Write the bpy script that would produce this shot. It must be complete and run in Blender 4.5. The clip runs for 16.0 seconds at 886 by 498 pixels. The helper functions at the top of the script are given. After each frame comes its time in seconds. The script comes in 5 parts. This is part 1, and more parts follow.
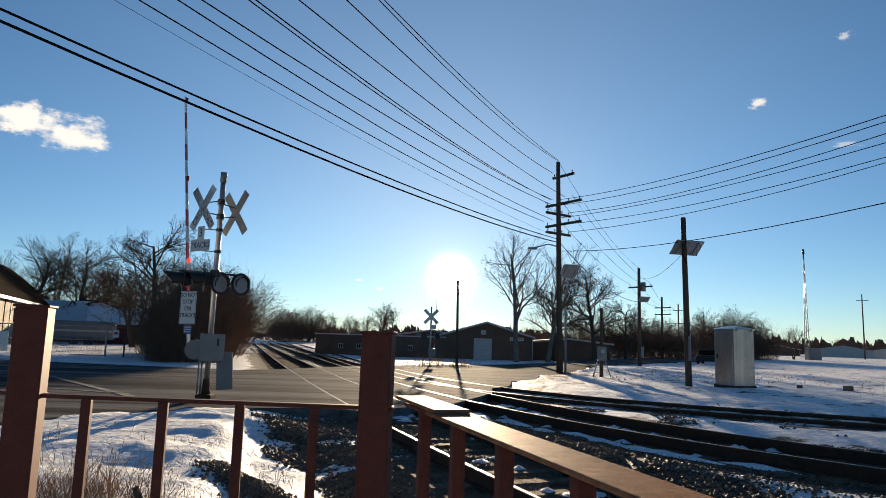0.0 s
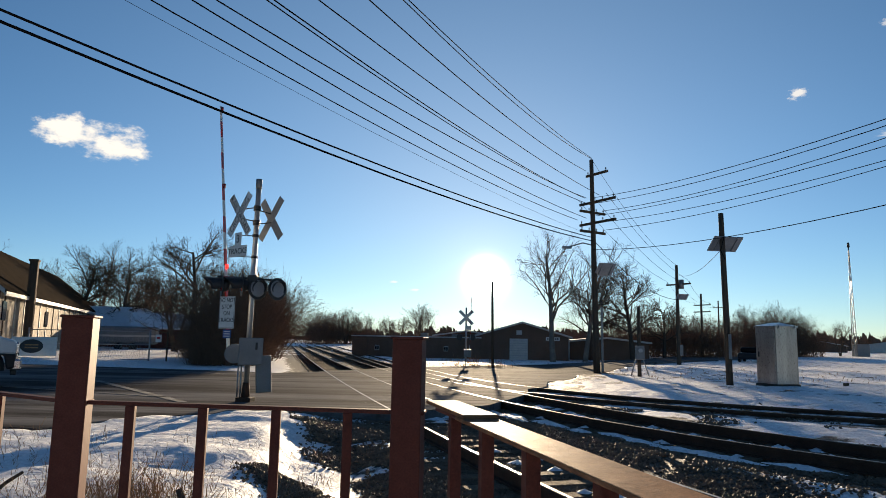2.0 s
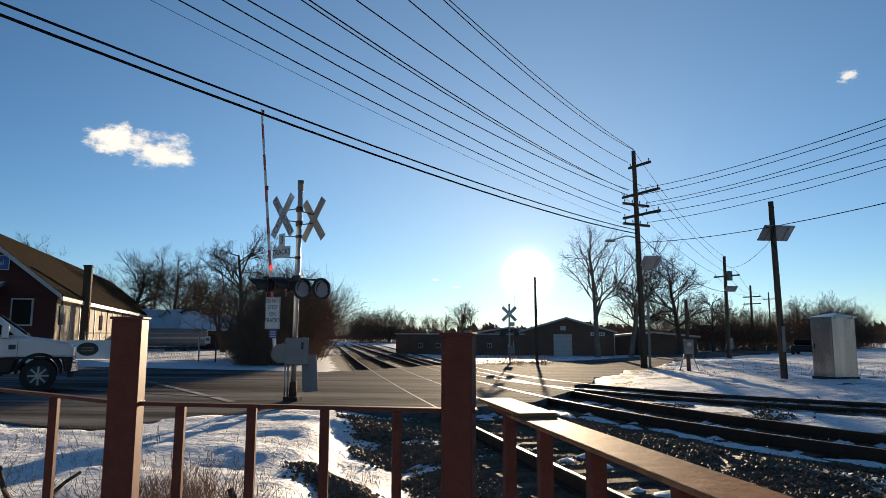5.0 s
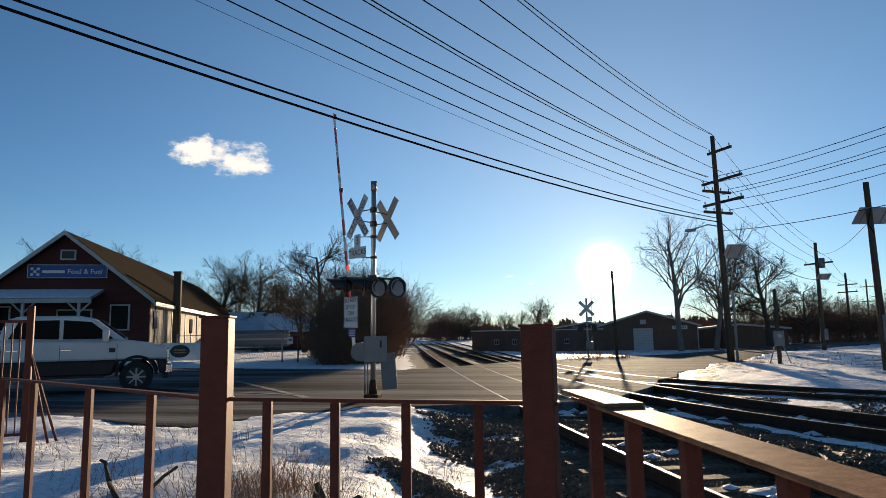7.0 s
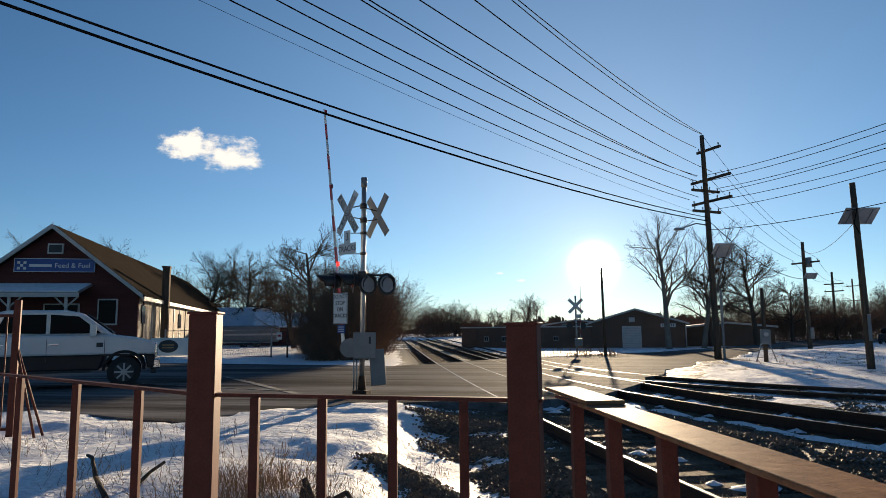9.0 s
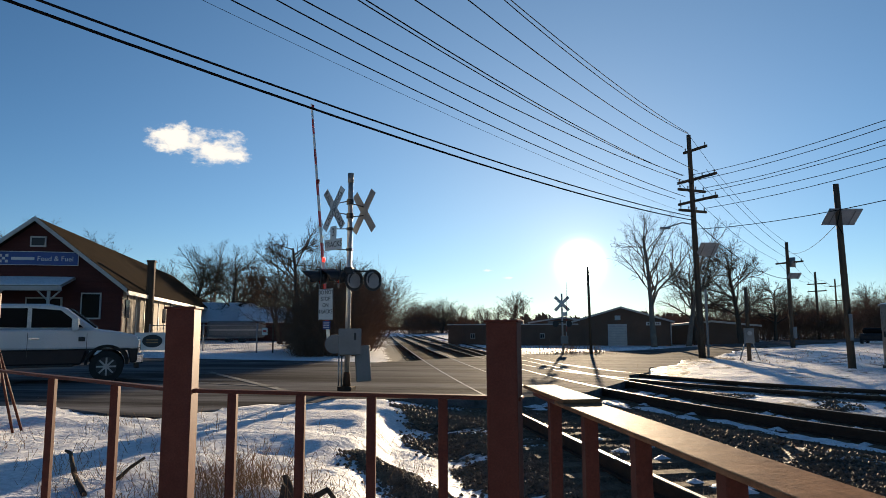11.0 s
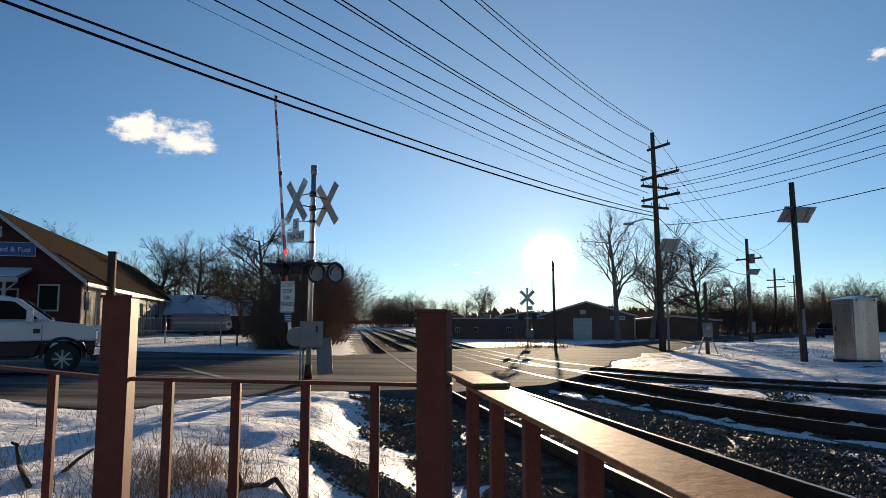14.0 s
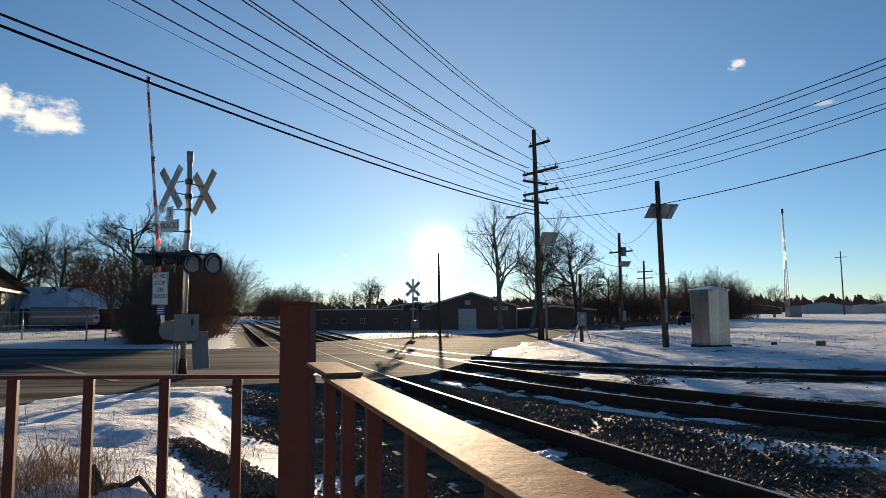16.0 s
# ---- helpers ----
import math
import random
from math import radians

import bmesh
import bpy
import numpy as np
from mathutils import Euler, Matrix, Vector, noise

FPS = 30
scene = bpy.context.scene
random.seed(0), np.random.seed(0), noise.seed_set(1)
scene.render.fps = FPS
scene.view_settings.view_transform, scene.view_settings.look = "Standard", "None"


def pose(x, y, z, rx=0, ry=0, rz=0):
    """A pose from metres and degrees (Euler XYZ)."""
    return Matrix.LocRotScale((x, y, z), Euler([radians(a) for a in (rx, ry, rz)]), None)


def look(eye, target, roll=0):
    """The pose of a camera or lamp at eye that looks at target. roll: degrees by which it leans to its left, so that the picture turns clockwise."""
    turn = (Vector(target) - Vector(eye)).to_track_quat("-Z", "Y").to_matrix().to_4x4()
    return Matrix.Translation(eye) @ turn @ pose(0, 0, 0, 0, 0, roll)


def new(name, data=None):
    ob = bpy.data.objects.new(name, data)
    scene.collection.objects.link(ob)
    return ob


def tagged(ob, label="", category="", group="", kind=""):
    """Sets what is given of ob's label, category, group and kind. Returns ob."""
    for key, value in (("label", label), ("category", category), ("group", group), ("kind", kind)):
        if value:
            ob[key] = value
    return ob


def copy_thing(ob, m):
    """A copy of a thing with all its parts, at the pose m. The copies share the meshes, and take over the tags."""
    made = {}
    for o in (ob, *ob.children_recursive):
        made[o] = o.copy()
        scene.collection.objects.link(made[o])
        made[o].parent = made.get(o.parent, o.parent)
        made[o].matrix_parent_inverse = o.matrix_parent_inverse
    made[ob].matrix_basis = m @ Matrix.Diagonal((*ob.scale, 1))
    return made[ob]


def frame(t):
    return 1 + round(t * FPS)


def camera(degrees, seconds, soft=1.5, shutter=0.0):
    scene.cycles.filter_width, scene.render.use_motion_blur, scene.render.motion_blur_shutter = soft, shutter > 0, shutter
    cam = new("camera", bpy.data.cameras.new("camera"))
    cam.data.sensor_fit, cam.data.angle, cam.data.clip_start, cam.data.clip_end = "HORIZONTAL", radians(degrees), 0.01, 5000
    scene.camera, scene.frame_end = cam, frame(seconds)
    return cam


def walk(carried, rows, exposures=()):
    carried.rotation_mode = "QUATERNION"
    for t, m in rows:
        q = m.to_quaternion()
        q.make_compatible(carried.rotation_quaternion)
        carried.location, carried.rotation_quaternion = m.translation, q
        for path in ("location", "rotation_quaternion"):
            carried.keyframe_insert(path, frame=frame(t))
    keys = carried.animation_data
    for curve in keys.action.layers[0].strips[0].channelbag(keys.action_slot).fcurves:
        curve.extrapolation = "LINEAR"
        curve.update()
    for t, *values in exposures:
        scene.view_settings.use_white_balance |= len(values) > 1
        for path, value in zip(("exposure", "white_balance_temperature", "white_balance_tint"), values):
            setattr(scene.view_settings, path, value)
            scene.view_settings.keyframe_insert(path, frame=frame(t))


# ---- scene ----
cam = camera(67.14, 16.0, 0.65)
# seconds, place, turn
PATH = [
    (0.0, -0.011, 0.008, 1.438, 97.77, -1.74, 0.14),
    (0.5, 0.016, -0.027, 1.448, 97.73, -1.72, 1.03),
    (1.0, 0.017, -0.040, 1.455, 97.78, -1.49, 1.79),
    (1.5, 0.018, -0.044, 1.461, 97.77, -1.37, 2.46),
    (2.0, 0.016, -0.032, 1.457, 97.75, -1.06, 3.19),
    (2.5, 0.023, -0.012, 1.450, 97.68, -0.66, 4.00),
    (3.0, 0.021, 0.012, 1.448, 97.62, -0.54, 4.47),
    (3.5, 0.017, 0.030, 1.448, 97.59, -0.34, 5.21),
    (4.0, 0.002, 0.044, 1.452, 97.53, -0.23, 6.06),
    (6.5, -0.029, 0.075, 1.439, 97.32, 0.36, 10.25),
    (7.0, -0.036, 0.084, 1.430, 97.31, 0.94, 13.29),
    (7.5, -0.128, 0.001, 1.424, 97.16, 0.81, 13.63),
    (8.0, -0.103, 0.018, 1.414, 97.11, 0.80, 13.21),
    (8.5, -0.043, 0.066, 1.424, 97.10, 0.79, 12.77),
    (9.0, -0.015, 0.058, 1.434, 97.00, 0.61, 12.42),
    (11.5, 0.031, 0.089, 1.436, 96.65, 0.11, 10.90),
    (12.0, 0.065, 0.056, 1.446, 96.57, 0.01, 10.38),
    (12.5, 0.109, 0.047, 1.433, 96.47, -0.03, 9.89),
    (13.0, 0.168, 0.034, 1.424, 96.38, -0.03, 9.54),
    (13.5, 0.174, 0.047, 1.415, 96.24, -0.02, 9.10),
    (14.0, 0.188, 0.041, 1.414, 96.19, -0.00, 8.68),
    (14.5, 0.201, 0.006, 1.420, 96.11, -0.01, 8.12),
    (15.0, 0.221, -0.068, 1.426, 95.60, 0.08, 5.45),
    (15.5, 0.253, -0.142, 1.432, 95.06, 0.05, 1.84),
    (16.0, 0.307, -0.047, 1.416, 95.39, 0.48, -0.87),
]
walk(cam, [(r[0], pose(*r[1:])) for r in PATH], exposures=[(0.0, 1.15, 6850, 10), (16.0, 1.15, 6850, 10)])

# ---- world and sun ----
SUN_EL, SUN_AZ = radians(5.3), radians(0.4)
SUN = Vector((math.sin(SUN_AZ) * math.cos(SUN_EL), math.cos(SUN_AZ) * math.cos(SUN_EL), math.sin(SUN_EL)))


def nd(nt, kind, **kw):
    n = nt.nodes.new(kind)
    for k, v in kw.items():
        if k == "op":
            n.operation = v
        elif k == "blend":
            n.blend_type = v
        else:
            n.inputs[k].default_value = v
    return n


def build_world():
    w = bpy.data.worlds.new("winter_sky")
    scene.world = w
    w.use_nodes = True
    nt = w.node_tree
    nt.nodes.clear()
    L = nt.links.new
    sky = nt.nodes.new("ShaderNodeTexSky")
    sky.sky_type = "NISHITA"
    sky.sun_disc = False
    sky.sun_elevation, sky.sun_rotation = SUN_EL + radians(4), SUN_AZ
    sky.air_density, sky.dust_density, sky.ozone_density, sky.altitude = 0.75, 0.0, 3.0, 200
    hs = nt.nodes.new("ShaderNodeHueSaturation")
    hs.inputs["Saturation"].default_value, hs.inputs["Value"].default_value = 1.10, 0.90
    L(sky.outputs[0], hs.inputs["Color"])
    tc = nt.nodes.new("ShaderNodeTexCoord")
    nrm = nd(nt, "ShaderNodeVectorMath", op="NORMALIZE")
    L(tc.outputs["Generated"], nrm.inputs[0])
    dot = nd(nt, "ShaderNodeVectorMath", op="DOT_PRODUCT")
    dot.inputs[1].default_value = SUN
    L(nrm.outputs[0], dot.inputs[0])
    mx = nd(nt, "ShaderNodeMath", op="MAXIMUM")
    mx.inputs[1].default_value = 0.0
    L(dot.outputs["Value"], mx.inputs[0])
    prev = hs.outputs[0]
    # aureole of the low sun
    for power, color, strength in ((5600, (1.0, 0.95, 0.82, 1), 80.0), (420, (1.0, 0.86, 0.50, 1), 1.4), (45, (1.0, 0.80, 0.40, 1), 1.5), (9, (1.0, 0.92, 0.72, 1), 0.85), (4.2, (0.42, 0.76, 1.03, 1), 1.35)):
        p = nd(nt, "ShaderNodeMath", op="POWER")
        p.inputs[1].default_value = power
        L(mx.outputs[0], p.inputs[0])
        m = nd(nt, "ShaderNodeMath", op="MULTIPLY")
        m.inputs[1].default_value = strength
        L(p.outputs[0], m.inputs[0])
        sc = nd(nt, "ShaderNodeVectorMath", op="SCALE")
        sc.inputs[0].default_value = color[:3]
        L(m.outputs[0], sc.inputs["Scale"])
        add = nd(nt, "ShaderNodeVectorMath", op="ADD")
        L(prev, add.inputs[0])
        L(sc.outputs[0], add.inputs[1])
        prev = add.outputs[0]
    # small fair-weather clouds: azimuth, elevation, half width, half height, density
    for i, (d, hw, hh, dens) in enumerate((((-0.553, 0.826, 0.266), 0.056, 0.034, 1.0), ((-0.502, 0.86, 0.258), 0.072, 0.036, 1.0), ((0.433, 0.905, 0.345), 0.022, 0.013, 0.75), ((0.525, 0.85, 0.42), 0.016, 0.009, 0.45),
                                           ((-0.13, 0.99, 0.085), 0.011, 0.0035, 0.6), ((-0.10, 1.0, 0.074), 0.011, 0.0035, 0.6), ((0.52, 0.85, 0.27), 0.03, 0.007, 0.35))):
        c = Vector(d).normalized()
        side = Vector((c.y, -c.x, 0)).normalized()
        up = side.cross(c)
        ax = []
        for v, half in ((side, hw), (up, hh)):
            dd = nd(nt, "ShaderNodeVectorMath", op="DOT_PRODUCT")
            dd.inputs[1].default_value = v / half
            L(nrm.outputs[0], dd.inputs[0])
            ax.append(dd.outputs["Value"])
        front = nd(nt, "ShaderNodeVectorMath", op="DOT_PRODUCT")
        front.inputs[1].default_value = c
        L(nrm.outputs[0], front.inputs[0])
        cx = nt.nodes.new("ShaderNodeCombineXYZ")
        L(ax[0], cx.inputs[0])
        L(ax[1], cx.inputs[1])
        noi = nd(nt, "ShaderNodeTexNoise", Scale=1.55, Detail=8.0, Roughness=0.62)
        noi.noise_dimensions = "4D"
        noi.inputs["W"].default_value = 3.7 * i + 1.3
        L(cx.outputs[0], noi.inputs["Vector"])
        ln = nd(nt, "ShaderNodeVectorMath", op="LENGTH")
        L(cx.outputs[0], ln.inputs[0])
        a = nd(nt, "ShaderNodeMath", op="MULTIPLY_ADD")
        a.inputs[1].default_value, a.inputs[2].default_value = 2.2, -0.72
        L(noi.outputs["Fac"], a.inputs[0])
        b = nd(nt, "ShaderNodeMath", op="SUBTRACT")
        L(a.outputs[0], b.inputs[0])
        L(ln.outputs["Value"], b.inputs[1])
        r = nt.nodes.new("ShaderNodeMapRange")
        r.inputs["From Min"].default_value, r.inputs["From Max"].default_value = -0.28, 0.18
        r.interpolation_type = "SMOOTHSTEP"
        L(b.outputs[0], r.inputs["Value"])
        g = nd(nt, "ShaderNodeMath", op="GREATER_THAN")
        g.inputs[1].default_value = 0.5
        L(front.outputs["Value"], g.inputs[0])
        f = nd(nt, "ShaderNodeMath", op="MULTIPLY")
        L(r.outputs[0], f.inputs[0])
        L(g.outputs[0], f.inputs[1])
        f2 = nd(nt, "ShaderNodeMath", op="MULTIPLY")
        f2.inputs[1].default_value = dens
        L(f.outputs[0], f2.inputs[0])
        mixc = nt.nodes.new("ShaderNodeMix")
        mixc.data_type = "RGBA"
        L(f2.outputs[0], mixc.inputs[0])
        L(prev, mixc.inputs[6])
        mixc.inputs[7].default_value = (9.0, 8.5, 7.8, 1)
        prev = mixc.outputs[2]
    bg = nt.nodes.new("ShaderNodeBackground")
    bg.inputs["Strength"].default_value = 0.056
    L(prev, bg.inputs["Color"])
    out = nt.nodes.new("ShaderNodeOutputWorld")
    L(bg.outputs[0], out.inputs[0])


build_world()
sun_data = bpy.data.lights.new("sun", "SUN")
sun_data.energy, sun_data.angle, sun_data.color = 5.0, radians(0.6), (1.0, 0.80, 0.56)
sun = new("sun", sun_data)
sun.matrix_world = look((0, 0, 0), -(SUN + Vector((0, 0, 0.036))))

# ---- materials ----


def material(name, base, rough=0.7, metal=0.0, second=None, scale=4.0, fine=60.0, bump=0.2, mix=0.5, stretch=(1, 1, 1), spec=0.5, vary=0.0, depth=0.02, coat=0.0, ior=1.5):
    """A surface with variation at two scales, in metres of the thing itself."""
    m = bpy.data.materials.new(name)
    m.use_nodes = True
    nt = m.node_tree
    L = nt.links.new
    bs = nt.nodes["Principled BSDF"]
    bs.inputs["Roughness"].default_value, bs.inputs["Metallic"].default_value = rough, metal
    bs.inputs["Specular IOR Level"].default_value = spec
    bs.inputs["Coat Weight"].default_value = coat
    bs.inputs["IOR"].default_value = ior
    second = second or tuple(c * 0.62 for c in base)
    tc = nt.nodes.new("ShaderNodeTexCoord")
    mp = nt.nodes.new("ShaderNodeMapping")
    mp.inputs["Scale"].default_value = stretch
    L(tc.outputs["Object"], mp.inputs["Vector"])
    big = nd(nt, "ShaderNodeTexNoise", Scale=scale, Detail=5.0, Roughness=0.6)
    small = nd(nt, "ShaderNodeTexNoise", Scale=fine, Detail=4.0, Roughness=0.65)
    L(mp.outputs[0], big.inputs["Vector"])
    L(mp.outputs[0], small.inputs["Vector"])
    ramp = nt.nodes.new("ShaderNodeMapRange")
    ramp.inputs["From Min"].default_value, ramp.inputs["From Max"].default_value = 0.35, 0.68
    L(big.outputs["Fac"], ramp.inputs["Value"])
    f = nd(nt, "ShaderNodeMath", op="MULTIPLY")
    f.inputs[1].default_value = mix
    L(ramp.outputs[0], f.inputs[0])
    col = nt.nodes.new("ShaderNodeMix")
    col.data_type = "RGBA"
    L(f.outputs[0], col.inputs[0])
    col.inputs[6].default_value, col.inputs[7].default_value = (*base, 1), (*second, 1)
    g = nt.nodes.new("ShaderNodeMapRange")
    g.inputs["From Min"].default_value, g.inputs["From Max"].default_value = 0.3, 0.7
    g.inputs["To Min"].default_value, g.inputs["To Max"].default_value = 0.8, 1.16
    L(small.outputs["Fac"], g.inputs["Value"])
    last = g.outputs[0]
    if vary:
        oi = nt.nodes.new("ShaderNodeObjectInfo")
        vr = nt.nodes.new("ShaderNodeMapRange")
        vr.inputs["To Min"].default_value, vr.inputs["To Max"].default_value = 1 - vary, 1 + vary
        L(oi.outputs["Random"], vr.inputs["Value"])
        mm = nd(nt, "ShaderNodeMath", op="MULTIPLY")
        L(last, mm.inputs[0])
        L(vr.outputs[0], mm.inputs[1])
        last = mm.outputs[0]
    sc = nd(nt, "ShaderNodeVectorMath", op="SCALE")
    L(col.outputs[2], sc.inputs[0])
    L(last, sc.inputs["Scale"])
    L(sc.outputs[0], bs.inputs["Base Color"])
    rr = nt.nodes.new("ShaderNodeMapRange")
    rr.inputs["To Min"].default_value, rr.inputs["To Max"].default_value = max(0.03, rough - 0.12), min(1, rough + 0.12)
    L(small.outputs["Fac"], rr.inputs["Value"])
    L(rr.outputs[0], bs.inputs["Roughness"])
    if bump:
        b1 = nd(nt, "ShaderNodeBump", Strength=bump, Distance=depth)
        L(small.outputs["Fac"], b1.inputs["Height"])
        b2 = nd(nt, "ShaderNodeBump", Strength=bump, Distance=depth * 3)
        L(big.outputs["Fac"], b2.inputs["Height"])
        L(b1.outputs[0], b2.inputs["Normal"])
        L(b2.outputs[0], bs.inputs["Normal"])
    return m


RED = material("red_brown_paint", (0.112, 0.036, 0.026), 0.6, spec=0.25, second=(0.085, 0.024, 0.017), scale=9, fine=120, bump=0.12, mix=0.7, depth=0.003, ior=1.3)
# speckled red paint, with the tan of low sunlight put into its base colour
CAP = material("sunlit_worn_red_cap", (0.30, 0.148, 0.078), 0.66, spec=0.25, second=(0.17, 0.075, 0.042), scale=16, fine=150, bump=0.22, mix=0.95, depth=0.003, ior=1.09)
# warm tint paints the low sun's colour into the cap's reflections
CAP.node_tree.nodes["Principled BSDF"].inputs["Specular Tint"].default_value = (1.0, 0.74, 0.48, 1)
SNOW = material("snow", (0.88, 0.88, 0.88), 0.62, second=(0.74, 0.75, 0.78), scale=2.6, fine=13, bump=0.85, mix=0.7, depth=0.036, spec=0.4, ior=1.22)
ASPHALT = material("asphalt", (0.052, 0.049, 0.047), 0.9, spec=0.05, second=(0.088, 0.082, 0.076), scale=0.5, fine=70, bump=0.35, mix=0.7, depth=0.01, stretch=(0.35, 1, 1), ior=1.1)
PAINT_LINE = material("road_paint", (0.26, 0.255, 0.24), 0.8, second=(0.05, 0.05, 0.05), scale=2, fine=40, mix=0.9, ior=1.2)
BALLAST = material("ballast", (0.055, 0.048, 0.042), 0.85, second=(0.11, 0.095, 0.08), scale=1.2, fine=28, bump=1.0, mix=0.7, depth=0.05, ior=1.15)
STONE = material("ballast_stone", (0.105, 0.076, 0.053), 0.7, second=(0.23, 0.17, 0.118), scale=5, fine=40, bump=0.3, mix=0.8, ior=1.2)
RAIL = material("rail_side", (0.075, 0.045, 0.032), 0.75, second=(0.045, 0.03, 0.025), scale=6, fine=50, mix=0.7, ior=1.15)
RAILTOP = material("rail_head", (0.22, 0.205, 0.19), 0.42, metal=1.0, scale=3, fine=80, bump=0.05, mix=0.3)
RAILDULL = material("dull_rail_head", (0.10, 0.075, 0.058), 0.45, metal=0.5, scale=3, fine=80, bump=0.1, mix=0.5)
TIE = material("tie_wood", (0.19, 0.135, 0.09), 0.85, second=(0.09, 0.066, 0.05), scale=5, fine=45, bump=0.5, mix=0.8, stretch=(1, 6, 1), vary=0.3, ior=1.15)
POLE = material("pole_wood", (0.115, 0.085, 0.062), 0.85, second=(0.065, 0.05, 0.04), scale=2, fine=40, bump=0.5, mix=0.8, stretch=(6, 6, 0.5), ior=1.15)
STEEL = material("galvanised_steel", (0.36, 0.37, 0.38), 0.45, metal=0.7, second=(0.24, 0.25, 0.26), scale=3, fine=40, bump=0.08, mix=0.6)
GREYBOX = material("grey_enamel", (0.20, 0.205, 0.21), 0.55, metal=0.3, second=(0.13, 0.135, 0.14), scale=3, fine=50, bump=0.08)
ALU = material("bare_aluminium", (0.46, 0.45, 0.44), 0.30, metal=1.0, second=(0.26, 0.25, 0.24), scale=1.1, fine=25, bump=0.05, mix=0.9, stretch=(2.2, 2.2, 0.35))
BLACK = material("black_enamel", (0.018, 0.018, 0.02), 0.5, scale=6, fine=60, bump=0.1)
WHITE = material("white_sign", (0.64, 0.64, 0.62), 0.5, second=(0.46, 0.46, 0.44), scale=4, fine=40, bump=0.04, mix=0.4)
BLUE = material("blue_sign", (0.03, 0.075, 0.26), 0.5, scale=3, fine=40, bump=0.03, mix=0.4)
REDSTRIPE = material("red_reflector", (0.50, 0.025, 0.02), 0.45, scale=5, fine=60, bump=0.03)
WIRE = material("wire_black", (0.012, 0.012, 0.013), 0.95, bump=0, ior=1.05)
GLASS_DARK = material("dark_window", (0.008, 0.009, 0.011), 0.12, scale=1, fine=5, bump=0.0, spec=0.2, ior=1.18)
BARN = material("dark_red_siding", (0.105, 0.036, 0.030), 0.75, second=(0.07, 0.026, 0.024), scale=1.2, fine=30, bump=0.3, mix=0.7, stretch=(0.3, 0.3, 3), ior=1.2)
PALE = material("weathered_white_siding", (0.40, 0.35, 0.29), 0.8, second=(0.13, 0.11, 0.09), scale=1.3, fine=9, bump=0.3, mix=0.95, stretch=(1.2, 1.2, 0.6), ior=1.2)
ROOF = material("brown_shingle", (0.030, 0.023, 0.017), 0.95, spec=0.05, second=(0.017, 0.014, 0.011), scale=1.5, fine=18, bump=0.7, mix=0.7, ior=1.08)
TRIM = material("pale_trim", (0.50, 0.48, 0.45), 0.6, scale=2, fine=30, bump=0.1)
BRICK = material("brown_brick_wall", (0.17, 0.105, 0.075), 0.85, second=(0.12, 0.075, 0.055), scale=0.8, fine=14, bump=0.5, mix=0.7, ior=1.15)
METALROOF = material("grey_roof", (0.22, 0.21, 0.20), 0.6, scale=1, fine=15, bump=0.2)
BARK = material("bark", (0.105, 0.08, 0.062), 0.9, second=(0.06, 0.046, 0.038), scale=3, fine=30, bump=0.5, mix=0.7, stretch=(3, 3, 0.6), ior=1.1)
PALEBARK = material("pale_bark", (0.24, 0.19, 0.15), 0.85, second=(0.13, 0.10, 0.08), scale=2, fine=30, bump=0.4, mix=0.8, ior=1.1)
TWIG = material("twig", (0.095, 0.066, 0.048), 0.9, second=(0.06, 0.044, 0.034), scale=2, fine=20, bump=0, mix=0.7, ior=1.08)
BRUSH = material("brush", (0.21, 0.125, 0.085), 0.95, second=(0.11, 0.07, 0.05), scale=1.4, fine=12, bump=0.0, mix=0.9, ior=1.05)
DRYGRASS = material("dry_grass", (0.38, 0.24, 0.13), 0.9, second=(0.17, 0.10, 0.055), scale=3, fine=20, bump=0, mix=0.8, ior=1.1)
TRUCKWHITE = material("truck_white", (0.60, 0.60, 0.61), 0.25, scale=2, fine=40, bump=0.02, mix=0.2, coat=0.6)
TRUCKGREY = material("truck_grey", (0.020, 0.021, 0.025), 0.35, scale=2, fine=40, bump=0.02, mix=0.2, coat=0.1, ior=1.25)
CHROME = material("chrome", (0.75, 0.75, 0.76), 0.12, metal=1.0, scale=3, fine=30, bump=0.02, mix=0.2)
RUBBER = material("rubber", (0.02, 0.02, 0.02), 0.85, scale=8, fine=60, bump=0.2)
LENS_RED = material("red_lens", (0.22, 0.012, 0.010), 0.2, scale=6, fine=60, bump=0.05)
LAMPFACE = material("lamp_backplate", (0.30, 0.31, 0.33), 0.45, scale=4, fine=40, bump=0.05)
SOLARCELL = material("solar_cell", (0.03, 0.035, 0.06), 0.2, scale=3, fine=20, bump=0.0)


def glow(name, color, strength):
    m = bpy.data.materials.new(name)
    m.use_nodes = True
    b = m.node_tree.nodes["Principled BSDF"]
    b.inputs["Base Color"].default_value = (*color, 1)
    b.inputs["Emission Color"].default_value = (*color, 1)
    b.inputs["Emission Strength"].default_value = strength
    return m


LAMP_RED = glow("lit_red_lamp", (1.0, 0.03, 0.02), 1.3)
HEADLIGHT = glow("train_headlight", (1.0, 0.9, 0.7), 30.0)

# ---- mesh helpers ----


def thing(name, label, category, at=(0, 0, 0), turn=0.0, group="", kind=""):
    ob = new(name)
    ob.matrix_world = pose(*at, 0, 0, turn)
    return tagged(ob, label, category, group, kind)


def link(name, bm, mat, parent=None, label=""):
    me = bpy.data.meshes.new(name)
    bm.to_mesh(me)
    bm.free()
    me.materials.append(mat)
    ob = new(name, me)
    if parent is not None:
        ob.parent = parent
    if label:
        ob["label"] = label
    return ob


part = link


